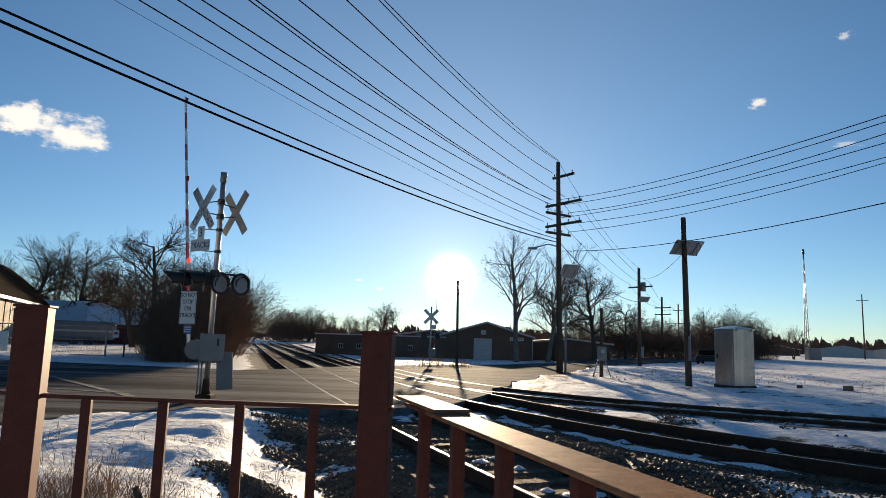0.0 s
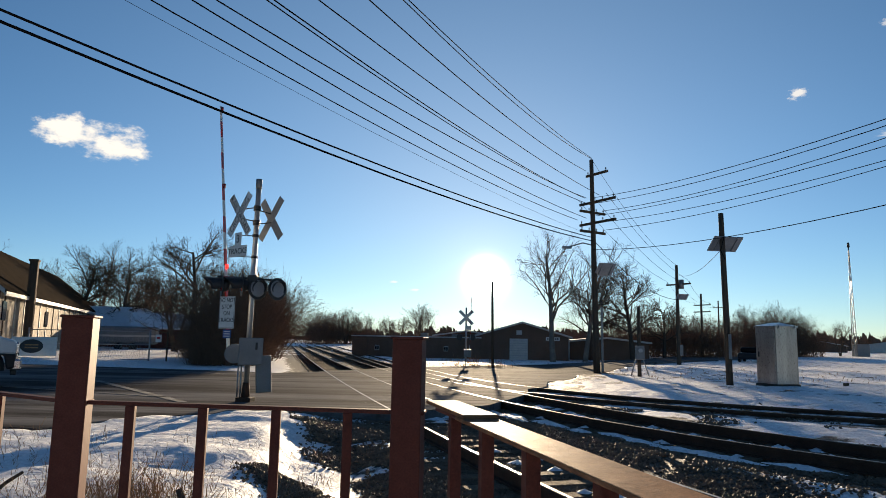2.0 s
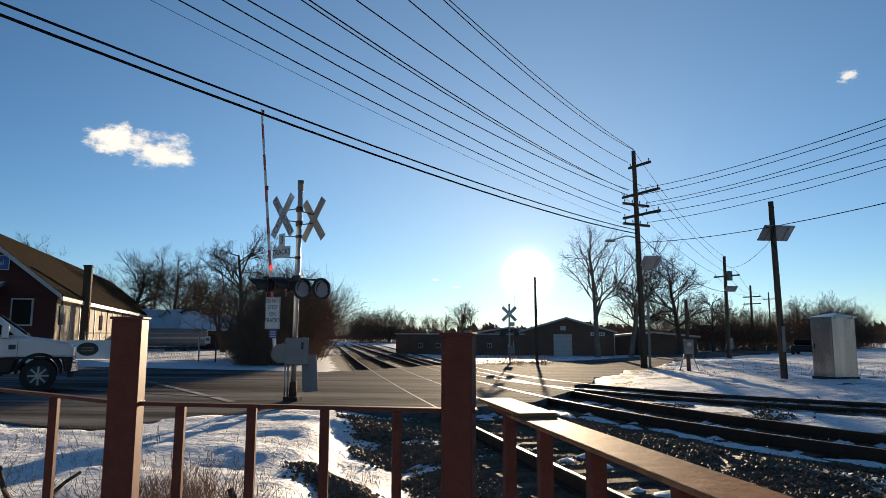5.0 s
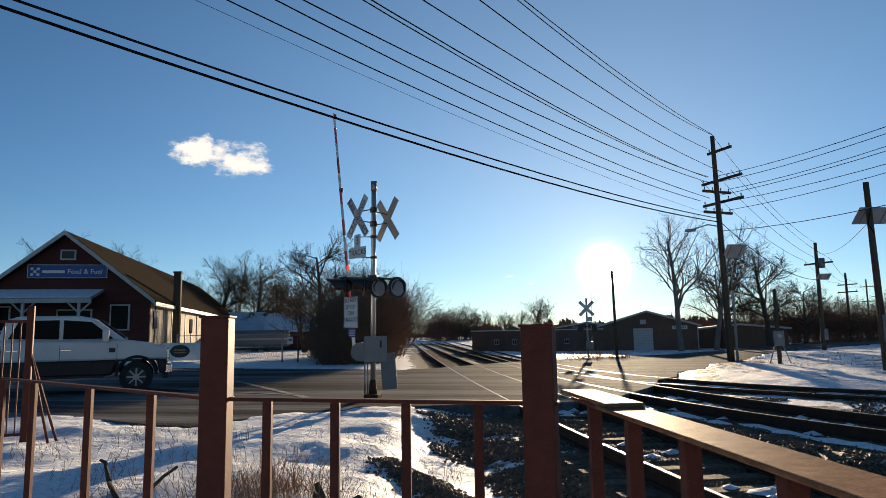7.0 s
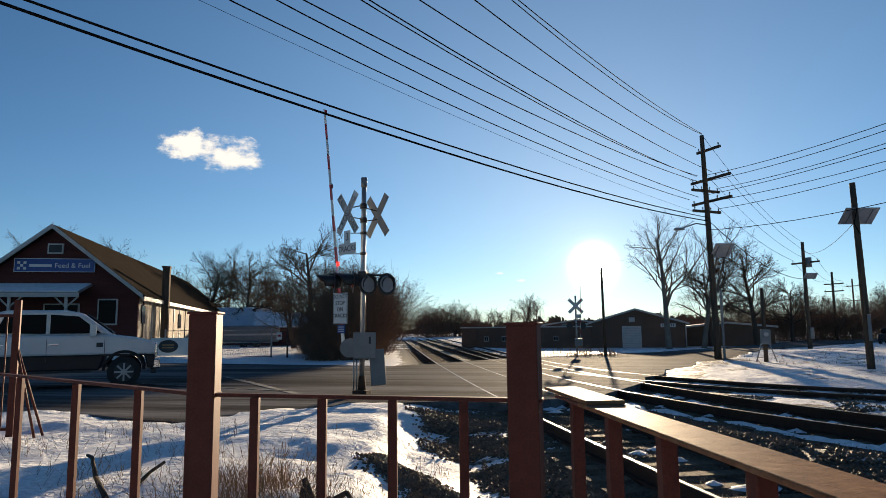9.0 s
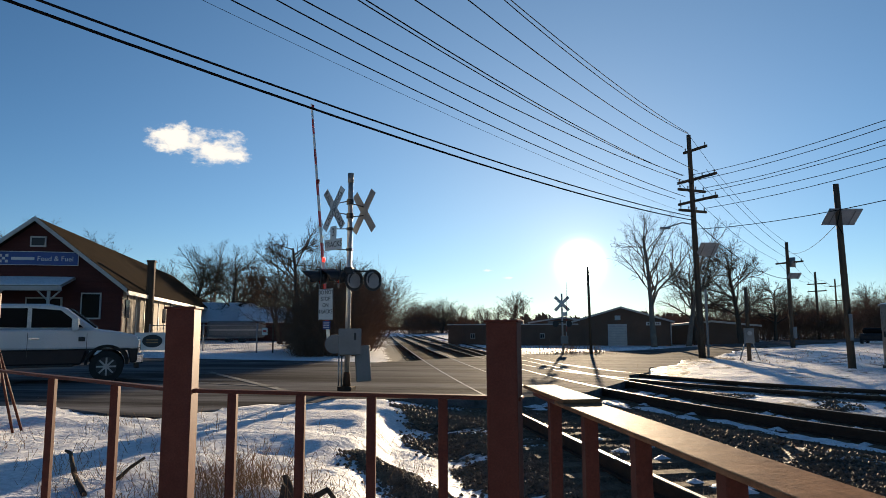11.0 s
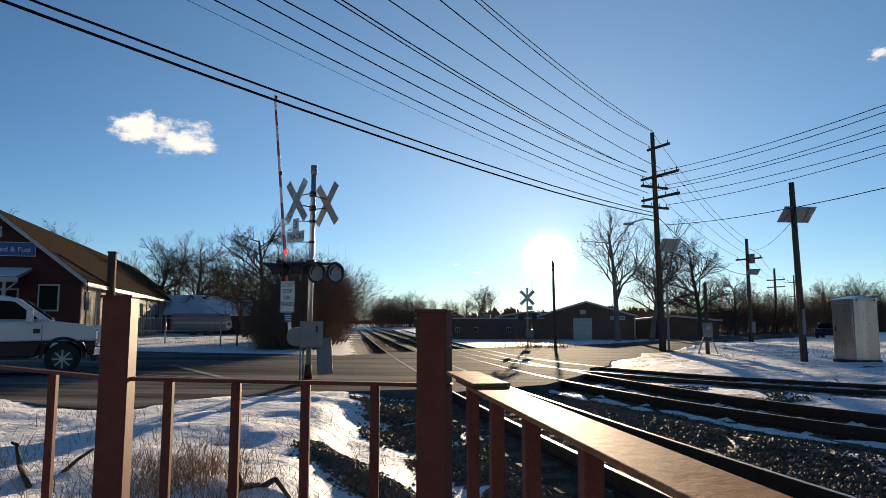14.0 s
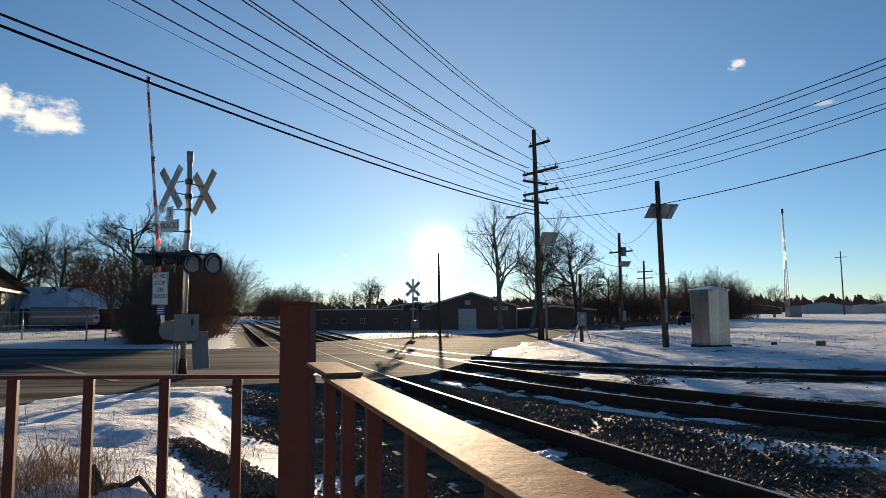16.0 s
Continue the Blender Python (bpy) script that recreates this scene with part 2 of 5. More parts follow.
def box(bm, c, s, rot=None, bevel=0.0):
    """A box of size s round c; rot is a 3x3 or 4x4 turn about c."""
    m = Matrix.Translation(c) @ (rot.to_4x4() if rot is not None else Matrix()) @ Matrix.Diagonal((*s, 1))
    made = bmesh.ops.create_cube(bm, size=1, matrix=m)["verts"]
    if bevel:
        edges = list({e for v in made for e in v.link_edges})
        bmesh.ops.bevel(bm, geom=edges, offset=bevel, segments=2, profile=0.5, affect="EDGES")
    return bm


def rotz(deg):
    return Matrix.Rotation(radians(deg), 3, "Z")


def tube(bm, a, b, r0, r1=None, sides=10, caps=True):
    a, b = Vector(a), Vector(b)
    r1 = r0 if r1 is None else r1
    q = (b - a).to_track_quat("Z", "Y").to_matrix()
    rings = []
    for p, r in ((a, r0), (b, r1)):
        rings.append([bm.verts.new(p + q @ Vector((r * math.cos(2 * math.pi * k / sides), r * math.sin(2 * math.pi * k / sides), 0))) for k in range(sides)])
    for k in range(sides):
        f = bm.faces.new((rings[0][k], rings[0][(k + 1) % sides], rings[1][(k + 1) % sides], rings[1][k]))
        f.smooth = True
    if caps:
        bm.faces.new(rings[0][::-1])
        bm.faces.new(rings[1])
    return bm


def prism(bm, outline, z0, z1):
    """An upright slab on a ground outline."""
    low = [bm.verts.new((x, y, z0)) for x, y in outline]
    top = [bm.verts.new((x, y, z1)) for x, y in outline]
    n = len(outline)
    for k in range(n):
        bm.faces.new((low[k], low[(k + 1) % n], top[(k + 1) % n], top[k]))
    bm.faces.new(low[::-1])
    bm.faces.new(top)
    bmesh.ops.recalc_face_normals(bm, faces=bm.faces)
    return bm


def plate(bm, pts, thick, normal):
    """A thin slab from a flat outline in space."""
    n = Vector(normal).normalized() * thick
    a = [bm.verts.new(Vector(p)) for p in pts]
    b = [bm.verts.new(Vector(p) + n) for p in pts]
    k = len(pts)
    for i in range(k):
        bm.faces.new((a[i], a[(i + 1) % k], b[(i + 1) % k], b[i]))
    bm.faces.new(a[::-1])
    bm.faces.new(b)
    bmesh.ops.recalc_face_normals(bm, faces=bm.faces)
    return bm


def lettering(name, text, size, mat, parent, m, label="", spacing=1.0):
    cu = bpy.data.curves.new(name, "FONT")
    cu.body, cu.size, cu.align_x, cu.align_y, cu.extrude, cu.space_line = text, size, "CENTER", "CENTER", 0.002, spacing
    tmp = bpy.data.objects.new(name, cu)
    scene.collection.objects.link(tmp)
    me = bpy.data.meshes.new_from_object(tmp.evaluated_get(bpy.context.evaluated_depsgraph_get()))
    bpy.data.objects.remove(tmp)
    me.materials.clear()
    me.materials.append(mat)
    ob = new(name, me)
    ob.parent = parent
    ob.matrix_local = m
    if label:
        ob["label"] = label
    return ob


def mesh_from(name, verts, faces, mat, parent=None, label="", smooth=False):
    me = bpy.data.meshes.new(name)
    me.from_pydata(verts, [], faces)
    if smooth:
        me.polygons.foreach_set("use_smooth", [True] * len(me.polygons))
    me.materials.append(mat)
    me.update()
    ob = new(name, me)
    if parent is not None:
        ob.parent = parent
    if label:
        ob["label"] = label
    return ob


# ---- ground, road and tracks ----


def track_x(k, y):
    """The middle of track k at y."""
    if k == 0:
        return 2.71 - 0.30 * y + 0.8 * math.exp(-(y - 8) / 10)
    if k == 1:
        return 5.81 - 0.30 * y + 4.08 * math.exp(-(y - 8) / 4.5)
    return 5.47 - 0.27 * y + 9.8 * math.exp(-(y - 14) / 4)


def track_points(k, y0, y1, step):
    """Points of the middle of track k from far to near, evenly spaced, with the direction there."""
    fine = []
    y = y1
    while y > y0:
        fine.append(Vector((track_x(k, y), y, 0)))
        y -= 0.02
    out, run, last = [], 0.0, fine[0]
    goal = 0.0
    for a, b in zip(fine, fine[1:]):
        run += (b - a).length
        if run >= goal:
            out.append((b, (b - a).normalized()))
            goal += step
    return out


ROAD = [(-80, -20), (-30, 3.5), (-16, 9.0), (-10.1, 11.3), (-7.7, 10.3), (-6.7, 10.1), (-6.3, 11.4), (-4.7, 13.0), (-2.5, 14.1), (-1.7, 13.6), (0.2, 15.6), (1.1, 18.4), (1.4, 19.6),
        (1.5, 21.2), (2.2, 22.6), (2.5, 25.2), (3.6, 27.0), (4.3, 30.2), (5.4, 31.4), (7.4, 37.5), (10.2, 46.0), (14.5, 56.0), (30.0, 75.0), (64, 140), (56, 146), (22.5, 80.0), (9.0, 53.0), (4.0, 44.0), (0.4, 40.2), (-2.4, 37.0), (-4.8, 34.0),
        (-7.0, 29.0), (-8.4, 27.2), (-11.5, 28.2), (-14, 28.6), (-20.8, 30.2), (-30, 34.5), (-80, 50)]


def inside(x, y, poly):
    hit = False
    n = len(poly)
    for i in range(n):
        (x0, y0), (x1, y1) = poly[i], poly[(i + 1) % n]
        if (y0 > y) != (y1 > y) and x < x0 + (y - y0) / (y1 - y0) * (x1 - x0):
            hit = not hit
    return hit


def smooth(a, b, v):
    t = min(1.0, max(0.0, (v - a) / (b - a)))
    return t * t * (3 - 2 * t)


def track_gap(x, y):
    """About how far (x, y) lies from the nearest track's middle."""
    best = 99.0
    for k in range(3):
        for dy in (-2.0, -1.0, 0.0, 1.0, 2.0):
            yy = y + dy
            if yy < -14:
                continue
            best = min(best, math.hypot(track_x(k, yy) - x, dy))
    return best


def berm_gap(x, y):
    """How far (x, y) lies from the crest of the gravel berm beside the main track."""
    ax, ay, dx, dy = -2.45, 7.75, 1.40, -1.70
    t = min(1.0, max(0.0, ((x - ax) * dx + (y - ay) * dy) / (dx * dx + dy * dy)))
    return math.hypot(x - ax - t * dx, y - ay - t * dy) + 0.09 * noise.noise((x * 1.7, y * 1.7, 6))


def ground_z(x, y):
    z = 0.05 * noise.noise((x * 0.35, y * 0.35, 0)) + 0.026 * noise.noise((x * 1.0, y * 1.5, 4)) + 0.012 * noise.noise((x * 2.3, y * 3.3, 9)) + 0.005 * noise.noise((x * 6, y * 7, 2))
    if y < 14 and x < 0:
        z += (0.085 * noise.noise((x * 0.6, y * 0.9, 7)) + 0.034 * noise.noise((x * 2.8, y * 2.2, 17)) + 0.010 * noise.noise((x * 4.5, y * 3.5, 21))) * smooth(-0.5, -2.5, x)
    if x > 3 and 16 < y < 60:
        z += (0.05 * abs(noise.noise((x * 0.6, y * 1.1, 11))) + 0.045 * noise.noise((x * 1.1, y * 1.9, 13)) + 0.026 * noise.noise((x * 2.9, y * 4.3, 23))) * smooth(3, 5, x)
    z *= smooth(90, 40, math.hypot(x, y)) * 0.9 + 0.1
    z += 0.26 * smooth(-14, -24, x) * smooth(24, 32, y)
    z -= 0.22 * smooth(44, 58, y) * smooth(-40, -14, x) * smooth(24, 12, x)
    g = track_gap(x, y)
    z = z * smooth(1.5, 3.2, g) - (0.10 if x > track_x(1, max(y, 3)) + 1.35 else 0.21) * smooth(3.0, 1.6, g)
    if -4 < x < 1 and 3 < y < 13.5:
        west = -1.85 - 0.25 * (y - 5.5) + 0.25 * noise.noise((x * 0.9, y * 0.9, 3))
        z -= 0.27 * smooth(-0.30, 0.30, x - west) * smooth(1.5, 2.4, g) * smooth(3.3, 4.3, y) * smooth(12.5, 10.5, y)
        z += 0.18 * math.exp(-(berm_gap(x, y) / 0.30) ** 2)
    if inside(x, y, ROAD):
        z = min(z, -0.10)
    return z


def snow_tongue(x, y):
    """Where snow lies on over the gravel."""
    return noise.noise((x * 0.8, y * 0.8, 2.0)) + 0.3 * noise.noise((x * 3, y * 3, 5)) < -0.18


def build_ground():
    def axis(points):
        out = []
        for a, b, s in points:
            n = max(1, round((b - a) / s))
            out += [a + (b - a) * i / n for i in range(n)]
        return out + [points[-1][1]]

    xs = axis([(-1600, -200, 200), (-200, -60, 20), (-60, -16, 2.0), (-16, -9, 0.5), (-9, 12, 0.16), (12, 32, 0.35), (32, 70, 4), (70, 200, 20), (200, 1600, 200)])
    ys = axis([(-1600, -200, 200), (-200, -20, 20), (-20, 2, 2.0), (2, 19, 0.16), (19, 40, 0.35), (40, 60, 1.5), (60, 120, 6), (120, 300, 30), (300, 2000, 200)])
    verts = [(x, y, ground_z(x, y)) for y in ys for x in xs]
    nx = len(xs)
    faces = [(j * nx + i, j * nx + i + 1, (j + 1) * nx + i + 1, (j + 1) * nx + i) for j in range(len(ys) - 1) for i in range(nx - 1)]
    g = mesh_from("ground", verts, faces, SNOW, smooth=True)
    return tagged(g, "snow-covered uneven ground around a railway crossing", "ground", kind="structure")


ground = build_ground()


def ground_material():
    """Snow, worn through to gravel along the tracks and to soil in patches."""
    m = SNOW.copy()
    m.name = "snow_and_gravel"
    nt = m.node_tree
    L = nt.links.new
    bs = nt.nodes["Principled BSDF"]
    old = bs.inputs["Base Color"].links[0].from_socket
    tc = nt.nodes.new("ShaderNodeTexCoord")
    at = nt.nodes.new("ShaderNodeAttribute")
    at.attribute_name = "gravel"
    n1 = nd(nt, "ShaderNodeTexNoise", Scale=0.9, Detail=8.0, Roughness=0.68)
    L(tc.outputs["Object"], n1.inputs["Vector"])
    s = nd(nt, "ShaderNodeMath", op="MULTIPLY_ADD")
    s.inputs[1].default_value, s.inputs[2].default_value = 1.9, -0.95
    L(n1.outputs["Fac"], s.inputs[0])
    a = nd(nt, "ShaderNodeMath", op="ADD")
    L(at.outputs["Fac"], a.inputs[0])
    L(s.outputs[0], a.inputs[1])
    r = nt.nodes.new("ShaderNodeMapRange")
    r.inputs["From Min"].default_value, r.inputs["From Max"].default_value = 0.44, 0.60
    L(a.outputs[0], r.inputs["Value"])
    n2 = nd(nt, "ShaderNodeTexNoise", Scale=34.0, Detail=5.0, Roughness=0.7)
    L(tc.outputs["Object"], n2.inputs["Vector"])
    cr = nt.nodes.new("ShaderNodeValToRGB")
    cr.color_ramp.elements[0].position, cr.color_ramp.elements[0].color = 0.35, (0.016, 0.013, 0.010, 1)
    cr.color_ramp.elements[1].position, cr.color_ramp.elements[1].color = 0.7, (0.105, 0.084, 0.064, 1)
    L(n2.outputs["Fac"], cr.inputs["Fac"])
    mx = nt.nodes.new("ShaderNodeMix")
    mx.data_type = "RGBA"
    L(r.outputs[0], mx.inputs[0])
    L(old, mx.inputs[6])
    L(cr.outputs[0], mx.inputs[7])
    L(mx.outputs[2], bs.inputs["Base Color"])
    return m


def paint_ground():
    me = ground.data
    att = me.attributes.new("gravel", "FLOAT", "POINT")
    vals = []
    for v in me.vertices:
        x, y = v.co.x, v.co.y
        g = track_gap(x, y) if -20 < y < 120 and -60 < x < 60 else 99
        w = smooth(3.0, 1.5, g) * 1.3
        if y > 2 and x > track_x(1, y) + 1.25:
            w *= 0.42
        if x < track_x(0, y) and y < 15:
            w = max(w, 1.15 * smooth(3.0, 2.1, g))
            if snow_tongue(x, y):
                w *= 0.3
        if -4 < x < 0 and 4 < y < 10:
            w = w * 0.12 if g > 2.35 and berm_gap(x, y) > 0.32 and y < 9.2 else w
            w = max(w, 1.0 * smooth(0.34, 0.16, berm_gap(x, y)))
        if -6 < x < 3 and y < 19 and inside(x, y + 0.9, ROAD):
            w *= 0.35
        if y > 30:
            w *= 0.82
        if g > 3 and (x > 4 or y > 40):
            w = max(w, 0.34)
        if x > 0 and 17 < y < 36 and inside(x - 1.3, y, ROAD):
            w = max(w, 0.52)
        vals.append(w)
    att.data.foreach_set("value", vals)
    me.materials.clear()
    me.materials.append(ground_material())


paint_ground()



def road_material():
    """Asphalt with streaks of packed snow and salt drawn out along the road."""
    m = ASPHALT.copy()
    m.name = "salted_asphalt"
    nt = m.node_tree
    L = nt.links.new
    bs = nt.nodes["Principled BSDF"]
    old = bs.inputs["Base Color"].links[0].from_socket
    tc = nt.nodes.new("ShaderNodeTexCoord")
    mp = nt.nodes.new("ShaderNodeMapping")
    mp.inputs["Rotation"].default_value = (0, 0, radians(-16))
    mp.inputs["Scale"].default_value = (0.10, 1.0, 1)
    L(tc.outputs["Object"], mp.inputs["Vector"])
    a = nd(nt, "ShaderNodeTexNoise", Scale=0.8, Detail=8.0, Roughness=0.72)
    L(mp.outputs[0], a.inputs["Vector"])
    r = nt.nodes.new("ShaderNodeMapRange")
    r.inputs["From Min"].default_value, r.inputs["From Max"].default_value = 0.42, 0.64
    L(a.outputs["Fac"], r.inputs["Value"])
    b = nd(nt, "ShaderNodeTexNoise", Scale=6.0, Detail=5.0, Roughness=0.75)
    L(tc.outputs["Object"], b.inputs["Vector"])
    r2 = nt.nodes.new("ShaderNodeMapRange")
    r2.inputs["From Min"].default_value, r2.inputs["From Max"].default_value = 0.64, 0.68
    L(b.outputs["Fac"], r2.inputs["Value"])
    mx = nd(nt, "ShaderNodeMath", op="MAXIMUM")
    L(r.outputs[0], mx.inputs[0])
    L(r2.outputs[0], mx.inputs[1])
    k = nd(nt, "ShaderNodeMath", op="MULTIPLY")
    k.inputs[1].default_value = 0.5
    L(mx.outputs[0], k.inputs[0])
    mix = nt.nodes.new("ShaderNodeMix")
    mix.data_type = "RGBA"
    L(k.outputs[0], mix.inputs[0])
    L(old, mix.inputs[6])
    mix.inputs[7].default_value = (0.42, 0.41, 0.40, 1)
    L(mix.outputs[2], bs.inputs["Base Color"])
    return m


bm = bmesh.new()
prism(bm, ROAD, -0.35, -0.005)
road = link("road", bm, road_material())
tagged(road, "worn grey asphalt road across the railway tracks", "road", kind="structure")


def strip(points, half, z0, z1):
    """A bar with a square section along points (with directions): verts and faces."""
    v, f = [], []
    for p, d in points:
        n = Vector((-d.y, d.x, 0))
        for s, z in ((-1, z0), (1, z0), (1, z1), (-1, z1)):
            v.append(tuple(p + n * s * half + Vector((0, 0, z))))
    for i in range(len(points) - 1):
        a, b = 4 * i, 4 * i + 4
        for k in range(4):
            f.append((a + k, a + (k + 1) % 4, b + (k + 1) % 4, b + k))
    f += [(0, 3, 2, 1), (len(v) - 4, len(v) - 3, len(v) - 2, len(v) - 1)]
    return v, f


GAUGE = (1.42, 1.5, 1.6)


def build_track(k, far, near, label):
    t = thing("railway_track", label, "railway track", group="railway tracks", kind="structure")
    mid = track_points(k, near, far, 0.6)
    for side in (-1, 1):
        pts = [(p + Vector((-d.y, d.x, 0)) * side * GAUGE[k] / 2, d) for p, d in mid]
        v, f = strip(pts, 0.024, -0.045, 0.0)
        head = mesh_from("rail", v, f, RAILDULL if k else RAILTOP, t, "dull brown rail head" if k else "polished steel rail head")
        v, f = strip(pts, 0.012, -0.15, -0.045)
        mesh_from("rail_web", v, f, RAIL, head, "rusty rail web")
        v, f = strip(pts, 0.07, -0.175, -0.15)
        mesh_from("rail_foot", v, f, RAIL, head, "rusty rail foot")
        v, f = strip(pts, 0.034, -0.055, -0.004)
        mesh_from("rail_flank", [(x, y, z - 0.004) for x, y, z in v], f, RAIL, head)
    bm = bmesh.new()
    box(bm, (0, 0, 0), (0.23, 2.55, 0.17), bevel=0.012)
    me = bpy.data.meshes.new("tie")
    bm.to_mesh(me)
    bm.free()
    me.materials.append(TIE)
    far_v, far_f = [], []
    rng = random.Random(40 + k)
    for p, d in track_points(k, near, min(far, 75), 0.56):
        if inside(p.x, p.y, ROAD):
            continue
        turn = math.degrees(math.atan2(d.y, d.x)) + rng.uniform(-1.5, 1.5)
        m = pose(p.x, p.y, -0.262 + rng.uniform(-0.008, 0.006), 0, 0, turn)
        if p.y < 30:
            o = new("tie", me)
            o.parent = t
            o.matrix_local = m
        else:
            b = len(far_v)
            for sx, sy, sz in ((-1, -1, -1), (1, -1, -1), (1, 1, -1), (-1, 1, -1), (-1, -1, 1), (1, -1, 1), (1, 1, 1), (-1, 1, 1)):
                far_v.append(tuple(m @ Vector((sx * 0.115, sy * 1.27, sz * 0.085))))
            far_f += [tuple(b + i for i in q) for q in ((4, 5, 6, 7), (0, 1, 5, 4), (1, 2, 6, 5), (2, 3, 7, 6), (3, 0, 4, 7))]
    if far_f:
        o = mesh_from("far_ties", far_v, far_f, TIE, t)
        o["kind"] = "stuff"
    return t


build_track(0, 420, -12, "main railway track with polished rails and snowy wooden ties")
build_track(1, 420, 2.5, "second railway track curving away over dark ballast")
build_track(2, 300, 8.5, "snow-covered side track with rusty rails")


def scatter_stones():
    """Loose ballast along the tracks."""
    rng = np.random.default_rng(3)
    verts, faces = [], []
    base = np.array([(1, 0, 0), (-1, 0, 0), (0, 1, 0), (0, -1, 0), (0, 0, 1), (0, 0, -1)], float)
    tri = ((0, 2, 4), (2, 1, 4), (1, 3, 4), (3, 0, 4), (2, 0, 5), (1, 2, 5), (3, 1, 5), (0, 3, 5))
    made = 0
    while made < 80000:
        y = 3.5 + 15 * rng.random() ** 1.35
        k = 0 if rng.random() < 0.62 else (1 if rng.random() < 0.7 else 2)
        x = track_x(k, y) + rng.normal(-0.25 if k == 0 else 0, 1.45)
        if inside(x, y, ROAD) or not track_x(0, y) - (2.5 if y < 9.2 else 2.95) < x < 9 or math.hypot(x, y) < 3:
            continue
        if (snow_tongue(x, y) or inside(x, y + 0.7, ROAD)) and rng.random() < 0.88:
            continue
        if x > track_x(1, y) + 1.3 and noise.noise((x * 0.9, y * 0.9, 31)) < 0.12:
            continue
        if made % 22 == 0:
            t = rng.random()
            x, y = -2.45 + 1.40 * t + rng.normal(0, 0.15), 7.75 - 1.70 * t + rng.normal(0, 0.15)
        s = rng.uniform(0.011, 0.031) * (1.3 if y > 9 else 1)
        z = ground_z(x, y) + s * 0.3
        p = base * (s * rng.uniform(0.65, 1.35, (6, 1)))
        a = rng.uniform(0, 6.28)
        c, sn = math.cos(a), math.sin(a)
        p = np.stack([p[:, 0] * c - p[:, 1] * sn + x, p[:, 0] * sn + p[:, 1] * c + y, p[:, 2] * 0.8 + z + p[:, 0] * 0.3], 1)
        b = len(verts)
        verts += p.tolist()
        faces += [(b + i, b + j, b + l) for i, j, l in tri]
        made += 1
    o = mesh_from("ballast_stones", verts, faces, STONE)
    tagged(o, "dark loose ballast stones along the railway tracks", "ballast", kind="stuff")


scatter_stones()


def snow_patches():
    """Thin snow left between and beside the rails."""
    rng = random.Random(8)
    verts, faces = [], []
    for i in range(420):
        k = (0, 1, 1, 2)[i % 4]
        y = rng.uniform(4.5, 24)
        # snow lies on the ties and in a strip along the second track's near rail
        strip_side = k == 1 and i % 8 == 1
        off = rng.gauss(-1.15, 0.10) if strip_side else rng.gauss(0, 0.45) if k < 2 else rng.gauss(0, 0.9)
        if k == 0 and rng.random() < 0.55:
            continue
        x = track_x(k, y) + off * (1.25 if strip_side else 1)
        if inside(x, y, ROAD) or x > 14:
            continue
        d = Vector((track_x(k, y - 0.3) - track_x(k, y + 0.3), -0.6, 0)).normalized()
        side = Vector((-d.y, d.x, 0))
        ln, wd = rng.uniform(0.08, 0.18), rng.uniform(0.10, 0.26)
        if strip_side or k == 2:
            ln, wd = rng.uniform(0.3, 0.7), rng.uniform(0.08, 0.16)
        z = -0.172 + rng.uniform(0, 0.012)
        b, n = len(verts), 11
        verts.append((x, y, z + 0.035))
        for i in range(n):
            a = 2 * math.pi * i / n
            q = Vector((x, y, z - 0.02)) + d * (math.cos(a) * ln * rng.uniform(0.7, 1.25)) + side * (math.sin(a) * wd * rng.uniform(0.7, 1.25))
            verts.append(tuple(q))
        faces += [(b, b + 1 + i, b + 1 + (i + 1) % n) for i in range(n)]
    o = mesh_from("snow_patches", verts, faces, SNOW, smooth=True)
    tagged(o, "thin snow patches left between the ties", "snow", kind="stuff")


snow_patches()

# ---- railing round the viewpoint ----
P1, P2 = Vector((-1.91, 3.11, 0)), Vector((-0.305, 3.02, 0))
CAP_A, CAP_B = Vector((-0.157, 2.70, 0)), Vector((0.68, 0.035, 0))
CAP_Z, RAIL_Z = 1.21, 1.142


def fence_post(at, top, turn):
    f = thing("railing_post", "thick square steel railing post painted dull red with a flat cap", "railing post", (at.x, at.y, 0), turn, "railing posts")
    bm = bmesh.new()
    box(bm, (0, 0, top / 2 - 0.1), (0.134, 0.134, top + 0.2), bevel=0.007)
    part("shaft", bm, RED, f)
    bm = bmesh.new()
    box(bm, (0, 0, top + 0.004), (0.150, 0.150, 0.012), bevel=0.004)
    part("cap_plate", bm, RED, f)
    bm = bmesh.new()
    tube(bm, (0.069, -0.05, RAIL_Z - 0.01), (0.069, 0.05, RAIL_Z - 0.008), 0.008, sides=6)
    part("weld_bead", bm, RED, f)
    return f


fence_post(P2, 1.458, -4)
fence_post(P1, 1.532, 16)


def railing(name, label, a, b, stops, wide, thick, bar, mat):
    """A rail from a to b on upright bars at the given parts of the way."""
    d = (b - a).normalized()
    turn = math.degrees(math.atan2(d.y, d.x))
    f = thing(name, label, "railing", (a.x, a.y, 0), turn, "railings")
    n = (b - a).length
    bm = bmesh.new()
    box(bm, (n / 2, 0, RAIL_Z - thick / 2), (n, wide, thick), bevel=min(thick, wide) * 0.12)
    part("top_rail", bm, mat, f)
    for s in stops:
        bm = bmesh.new()
        box(bm, (s, 0, (RAIL_Z - thick) / 2 - 0.05), (bar, bar, RAIL_Z - thick + 0.1), rotz(12 - turn), bevel=0.004)
        part("baluster", bm, RED, f)
    bm = bmesh.new()
    box(bm, (n / 2, 0, 0.12), (n, 0.03, 0.035), bevel=0.003)
    part("bottom_rail", bm, RED, f)
    return f


